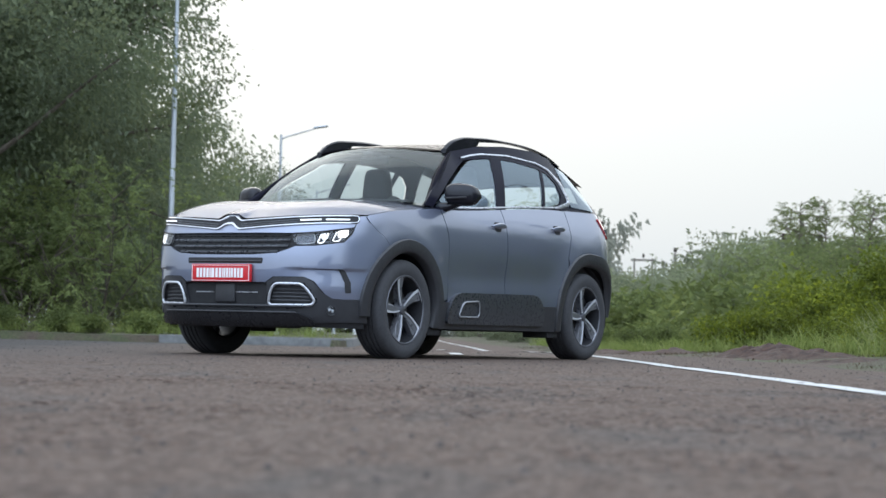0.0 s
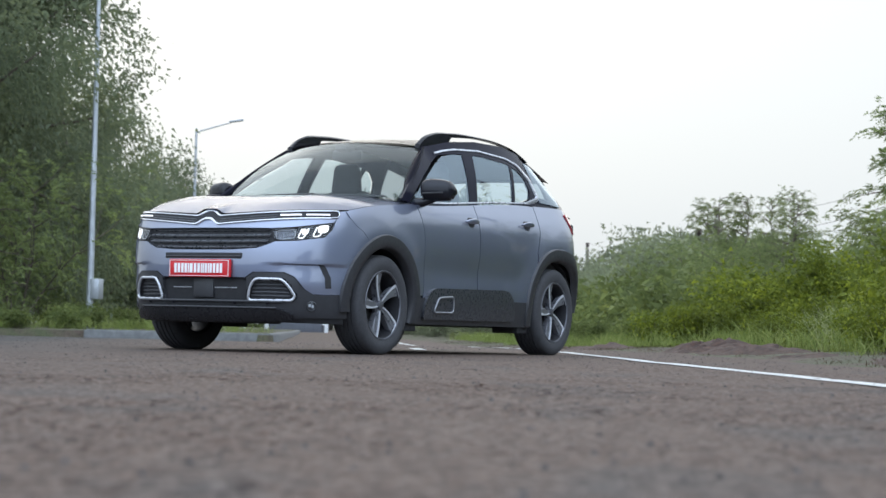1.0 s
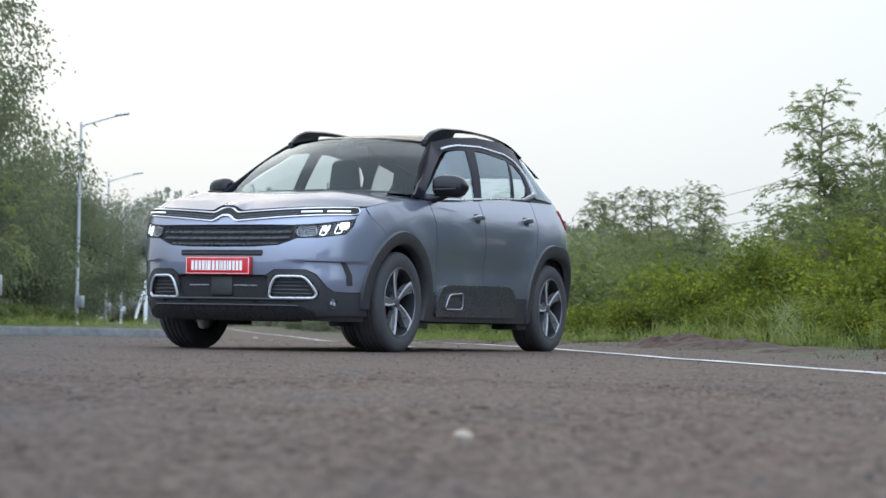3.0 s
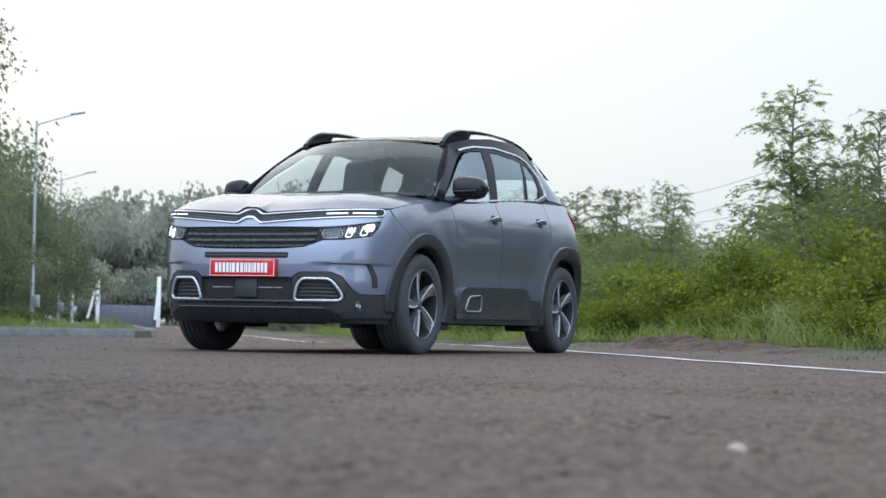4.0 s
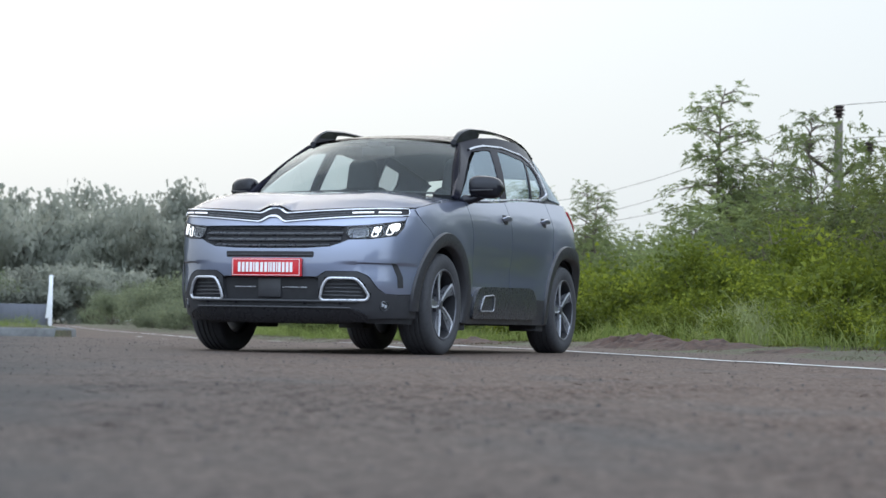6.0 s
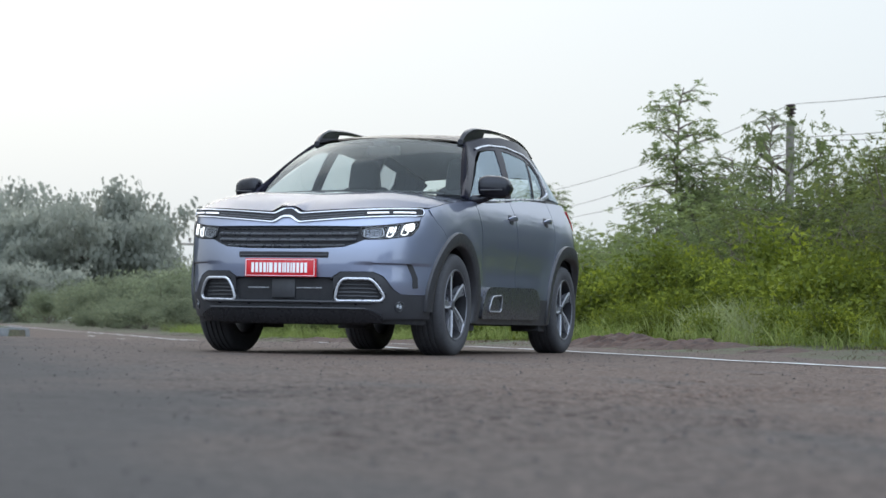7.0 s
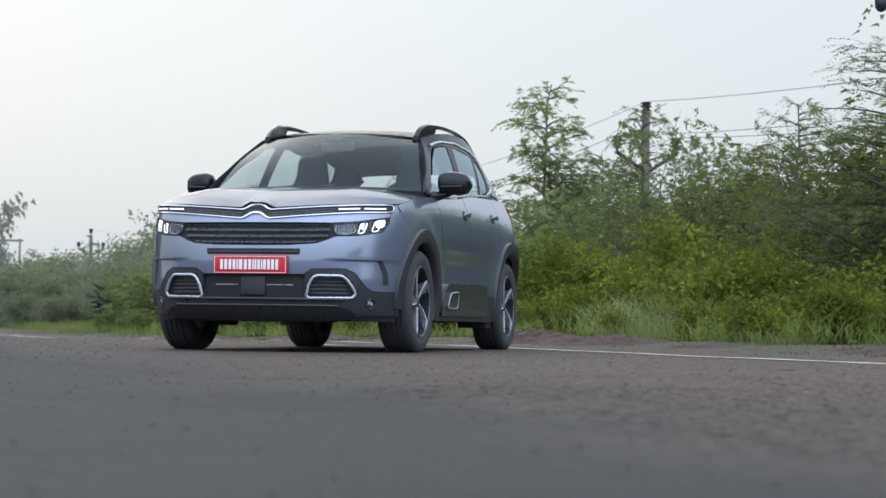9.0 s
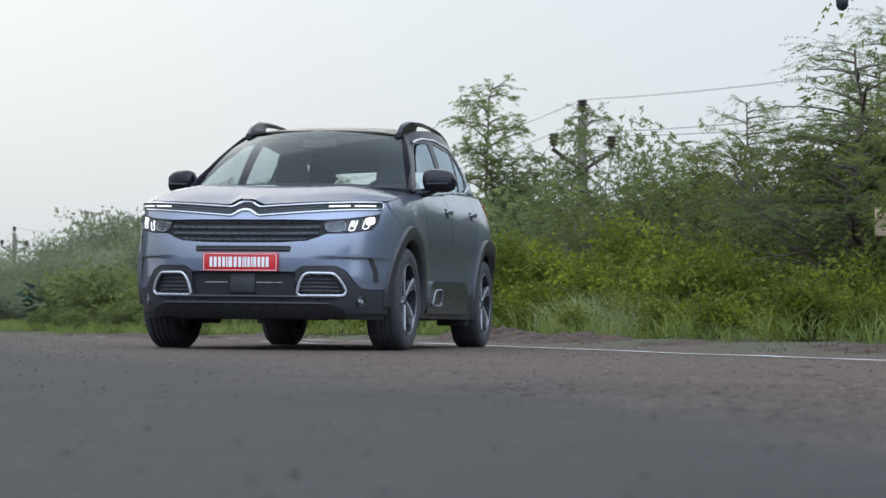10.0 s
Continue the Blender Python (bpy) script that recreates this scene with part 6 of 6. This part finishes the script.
for a in spaced(-6, 46, 1.5):
    mound = 0.5 + 0.5 * noise.noise(Vector((a * 0.33, 3.3, 0)))
    if mound > 0.46:
        tall = 0.45 + 1.35 * mound * rng.uniform(0.7, 1.2)
        put("mound" if a < 20 else "verdure", 7.2 + rng.uniform(-0.5, 0.5), a + rng.uniform(-0.6, 0.6), min(tall, 0.85) if a < 5 else tall, 1.1)
for a in spaced(46, 130, 2.4):
    put("bush", (10.4 if a < 60 else 6.4) + rng.uniform(-0.8, 0.8), a + rng.uniform(-1, 1), rng.uniform(0.7, 1.5), 1.6)
for a in spaced(-7, 75, 3.4):
    put("shrub" if a < 19 else "bright" if a < 50 else "bush", 9.0 + rng.uniform(-0.7, 0.7), a + rng.uniform(-0.8, 0.8), SKYLINE(a) * rng.uniform(0.45, 0.75), 1.1)
for a in spaced(-7, 95, 2.1):
    put("shrub" if 2 < a < 19 else "bright" if 2 < a < 50 else "bush", 11.0 + rng.uniform(-0.8, 0.8), a + rng.uniform(-0.7, 0.7), SKYLINE(a) * rng.uniform(0.78, 1.02), 1.05)
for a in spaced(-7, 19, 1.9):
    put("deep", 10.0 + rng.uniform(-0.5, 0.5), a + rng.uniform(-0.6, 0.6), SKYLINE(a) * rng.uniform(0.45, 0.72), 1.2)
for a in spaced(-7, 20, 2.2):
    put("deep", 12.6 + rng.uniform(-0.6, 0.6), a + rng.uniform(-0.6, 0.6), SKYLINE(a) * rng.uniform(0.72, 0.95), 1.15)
for a in spaced(20, 110, 3.4):
    put("bush", 14.0 + rng.uniform(-1, 1), a + rng.uniform(-1, 1), SKYLINE(a - 6) * rng.uniform(0.72, 0.95), 1.1)
for n, a, h in ((12.4, 23.4, 3.7), (11.6, 16.2, 3.1), (12.6, 54.7, 5.0), (15.2, 54.3, 5.0), (11.0, 40.6, 4.1), (11.2, 35.3, 3.9), (10.8, 32.4, 3.5), (14.8, 64.6, 5.4), (12.0, 4.0, 5.0), (11.8, 21.6, 4.3)):
    put("acacia", n, a, h)
for n, a, h in ((11.2, 14.2, 3.65), (12.4, 12.2, 4.2), (13.4, 9.6, 4.8), (12.2, 18.6, 3.2), (11.6, 10.2, 4.5)):
    put("thorn", n, a, h, 1.15)
put("thorn", 8.6, 6.4, 3.45, 1.75, turn=(0, 0, 200))
# Narrowed shrub stands in for an acacia topped with bright vine.
put("bright", 12.2, 18.7, 4.0, 0.55)
put("plume", 11.85, 26.1, 5.15, 1.02, turn=(0, 0, 40))
put("acacia", 11.6, 24.6, 3.6, 1.2)
for a in spaced(76, 230, 9.0):
    put("bush", 7.5 + rng.uniform(-1, 2), a, rng.uniform(2.2, 3.4), 1.2)
    put("bush", 13 + rng.uniform(-2, 4), a + 3, rng.uniform(3.4, 4.6), 1.2)
# Unseen shrubs behind the camera, added to fill the surroundings for reflections.
for a in (-24, -31, -39, -48):
    put("bush", 12 + rng.uniform(-1, 1), a, rng.uniform(3.0, 4.0), 1.2)
for n, a, h in ((18.0, 92.0, 5.8), (20.5, 97.0, 6.2), (19.0, 101.0, 6.1), (22.5, 94.0, 5.9), (15.6, 96.0, 4.8), (24.0, 104.0, 6.2)):
    put("bush", n, a, h, 0.9)
# left-hand trees, their crowns over the first lamp post
rng = np.random.default_rng(23)
put("canopy", -12.9, 45.0, 18.0, 0.92, turn=(3.2, 3.9, -175.9))
put("canopy", -20.0, 46.5, 16.0, turn=(-2.2, 0.4, -109.3))
put("canopy", -16.5, 52.5, 18.5, 0.95, turn=(0, -1, 89))
put("canopy", -23.0, 51.0, 18.0, 1.05, turn=(-2, -3, 92))
for n, a, h in ((-13.4, 56, 11.0), (-17.5, 57, 13.0), (-24.5, 47, 15.5), (-13.0, 65, 9.8), (-12.9, 74, 8.9), (-17.0, 68, 12.5), (-12.6, 83, 8.7), (-15.5, 88, 11.5), (-12.0, 93, 8.7), (-11.4, 103, 8.8), (-10.7, 114, 9.4), (-10.5, 126, 9.2), (-10.4, 139, 8.8), (-30, 52, 16)):
    put("big", n, a, h)
for a in spaced(36, 110, 2.6):
    put("verdure", -6.4 - rng.uniform(0, 3.0), a, rng.uniform(0.3, 0.8), 1.3)
for a in spaced(48, 150, 5.0):
    put("bright", -11.0 - rng.uniform(0, 2.0), a, rng.uniform(2.2, 3.6), 1.2)
for n in spaced(-28, -9, 1.9):
    put("verdure", n, 38.5 + rng.uniform(-1, 2), rng.uniform(0.35, 0.9), 1.3)
    put("bright", n, 43.5 + rng.uniform(-1, 2), rng.uniform(4.0, 6.0), 0.9)
kinds["castor"] = [[*plant("castor_plant", "dark broad-leaved castor plant on the verge", "shrub", 517, 6, 0.9, 0.016, 1, 2, 0.4, 0.5, 7, (0.20, 0.15), 0.07, LEAF_CASTOR, 0.006), False]]
put("castor", 8.5, 55.0, 1.25, 1.2)
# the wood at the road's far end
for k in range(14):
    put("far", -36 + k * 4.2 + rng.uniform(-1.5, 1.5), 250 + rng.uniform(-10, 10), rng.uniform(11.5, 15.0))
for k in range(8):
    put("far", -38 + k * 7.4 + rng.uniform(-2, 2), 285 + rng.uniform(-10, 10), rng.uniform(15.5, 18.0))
# Low pale row added to lighten the wood's dark foot, instead of haze.
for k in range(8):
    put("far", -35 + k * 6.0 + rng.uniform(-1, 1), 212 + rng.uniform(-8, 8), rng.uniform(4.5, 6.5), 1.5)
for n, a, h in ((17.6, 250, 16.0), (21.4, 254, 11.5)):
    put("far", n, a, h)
for n, a, h in ((-11.4, 98, 9.0), (-15.0, 77, 10.2)):
    put("big", n, a, h)


def grass(name, label, count, n0, n1, a0, a1, h, mat, seed, lean=0.5):
    """Blades in tufts, each a narrow bent leaf."""
    r = np.random.default_rng(seed)
    tn, ta = r.uniform(n0, n1, count // 14), r.uniform(a0, a1, count // 14)
    i = r.integers(0, len(tn), count)
    n, a = tn[i] + r.normal(0, 0.10, count), ta[i] + r.normal(0, 0.10, count)
    hs = (h * r.uniform(0.35, 1.3, len(tn)))[i] * r.uniform(0.6, 1.1, count)
    v = np.empty((count, 4, 3))
    for k in range(count):
        x, y = road_xy(n[k], a[k])
        v[k, :, 0], v[k, :, 1], v[k, :, 2] = x, y, ground_z(n[k], a[k]) - 0.02
    th = r.uniform(0, 2 * np.pi, count)
    w = 0.0025 + 0.003 * r.random(count)
    sx_, sy_ = np.cos(th) * w, np.sin(th) * w
    lx, ly = r.normal(0, lean, count) * hs, r.normal(0, lean, count) * hs
    v[:, 0, 0] -= sx_
    v[:, 0, 1] -= sy_
    v[:, 1, 0] += sx_ + lx * 0.35
    v[:, 1, 1] += sy_ + ly * 0.35
    v[:, 1, 2] += hs * 0.6
    v[:, 2, 0] += lx
    v[:, 2, 1] += ly
    v[:, 2, 2] += hs
    v[:, 3, 0] += -sx_ + lx * 0.3
    v[:, 3, 1] += -sy_ + ly * 0.3
    v[:, 3, 2] += hs * 0.55
    faces = [(4 * k, 4 * k + 1, 4 * k + 2, 4 * k + 3) for k in range(count)]
    return tagged(raw(name, v.reshape(-1, 3).tolist(), faces, mat), label, "grass", kind="stuff")


grass("verge_grass", "green grass tufts on the verge", 30000, 4.4, 7.6, -4, 60, 0.30, GRASS, 5)
grass("dry_verge_grass", "short dry brown grass on reddish earth", 6000, 3.5, 4.6, -6, 50, 0.055, DRYGRASS, 6, 0.9)
grass("left_verge_grass", "green grass behind the kerb", 10000, -22, -1.8, 34, 60, 0.35, GRASS, 8)
for k, (n0, a0, c) in enumerate(((5.9, 8.2, 1600), (5.3, 5.4, 900))):
    grass("tall_grass_tuft", "tall pale green grass tuft on the verge", c, n0 - 0.4, n0 + 0.4, a0 - 0.8, a0 + 0.8, 0.46, PALEGRASS, 40 + k, 0.35)


def earth_bank(a0, ln, h):
    """A low mound of reddish earth and dead roots beside the asphalt."""
    bm = bmesh.new()
    nu, nv = 44, 14
    g = []
    for i in range(nu + 1):
        row = []
        for j in range(nv + 1):
            u, v = i / nu, j / nv
            a, n = a0 + ln * (u - 0.5) * 1.2, 3.45 + 1.1 * v
            x, y = road_xy(n, a)
            e = (math.sin(u * math.pi) ** 0.7) * (math.sin(v * math.pi) ** 0.8)
            rough = 0.7 + 0.5 * noise.noise(Vector((x * 2.6, y * 2.6, a0))) + 0.45 * noise.noise(Vector((x * 9, y * 9, a0))) + 0.25 * noise.noise(Vector((x * 22, y * 22, a0)))
            row.append(bm.verts.new((x, y, ground_z(n, a) - 0.03 + h * e * rough)))
        g.append(row)
    for i in range(nu):
        for j in range(nv):
            bm.faces.new((g[i][j], g[i + 1][j], g[i + 1][j + 1], g[i][j + 1]))
    tagged(part("earth_mound", bm, DRYSOIL, None), "low mound of reddish dry earth on verge", "earth mound", "earth mounds along the verge")


for a0, ln, h in ((7.0, 2.2, 0.18), (4.8, 2.2, 0.13), (2.4, 2.0, 0.06), (16.5, 5.0, 0.09), (-1.5, 3.6, 0.06), (25, 6, 0.10)):
    earth_bank(a0, ln, h)


def pebbles(count, seed):
    r = np.random.default_rng(seed)
    verts, faces = [], []
    for k in range(count):
        n, a = r.uniform(-9, 3.2), -15.5 + 26 * r.random() ** 1.3
        x, y = road_xy(n, a)
        if abs(x) < 1.1 and abs(y) < 2.4:
            continue
        s = 0.0025 + 0.008 * r.random() ** 3
        z = road_z(n, a) + 0.004 + s * 0.3
        b = len(verts)
        q = r.uniform(0.6, 1.2, 6)
        th = r.uniform(0, 6.28)
        c, d = math.cos(th), math.sin(th)
        for i, (px, py, pz) in enumerate(((1, 0, -0.3), (0, 1, -0.3), (-1, 0, -0.3), (0, -1, -0.3), (0.2, -0.1, 0.75))):
            verts.append((x + s * q[i] * (c * px - d * py), y + s * q[i] * (d * px + c * py), z + s * q[i] * pz))
        faces += [(b + i, b + (i + 1) % 4, b + 4) for i in range(4)]
    return tagged(raw("road_grit", verts, faces, STONE), "loose grit and small stones on asphalt", "grit", kind="stuff")


pebbles(16000, 31)
bm = bmesh.new()
bmesh.ops.create_icosphere(bm, subdivisions=2, radius=0.017)
for v in bm.verts:
    v.co *= 1 + 0.25 * noise.noise(v.co * 60)
    v.co.z *= 0.6
ob = part("pale_stone", bm, simple("pale_stone", (0.28, 0.24, 0.19), 0.9, var=0.2, scale=60), None)
ob.location = (6.07, -11.42, 0.012)
tagged(ob, "small pale stone lying on asphalt", "stone")
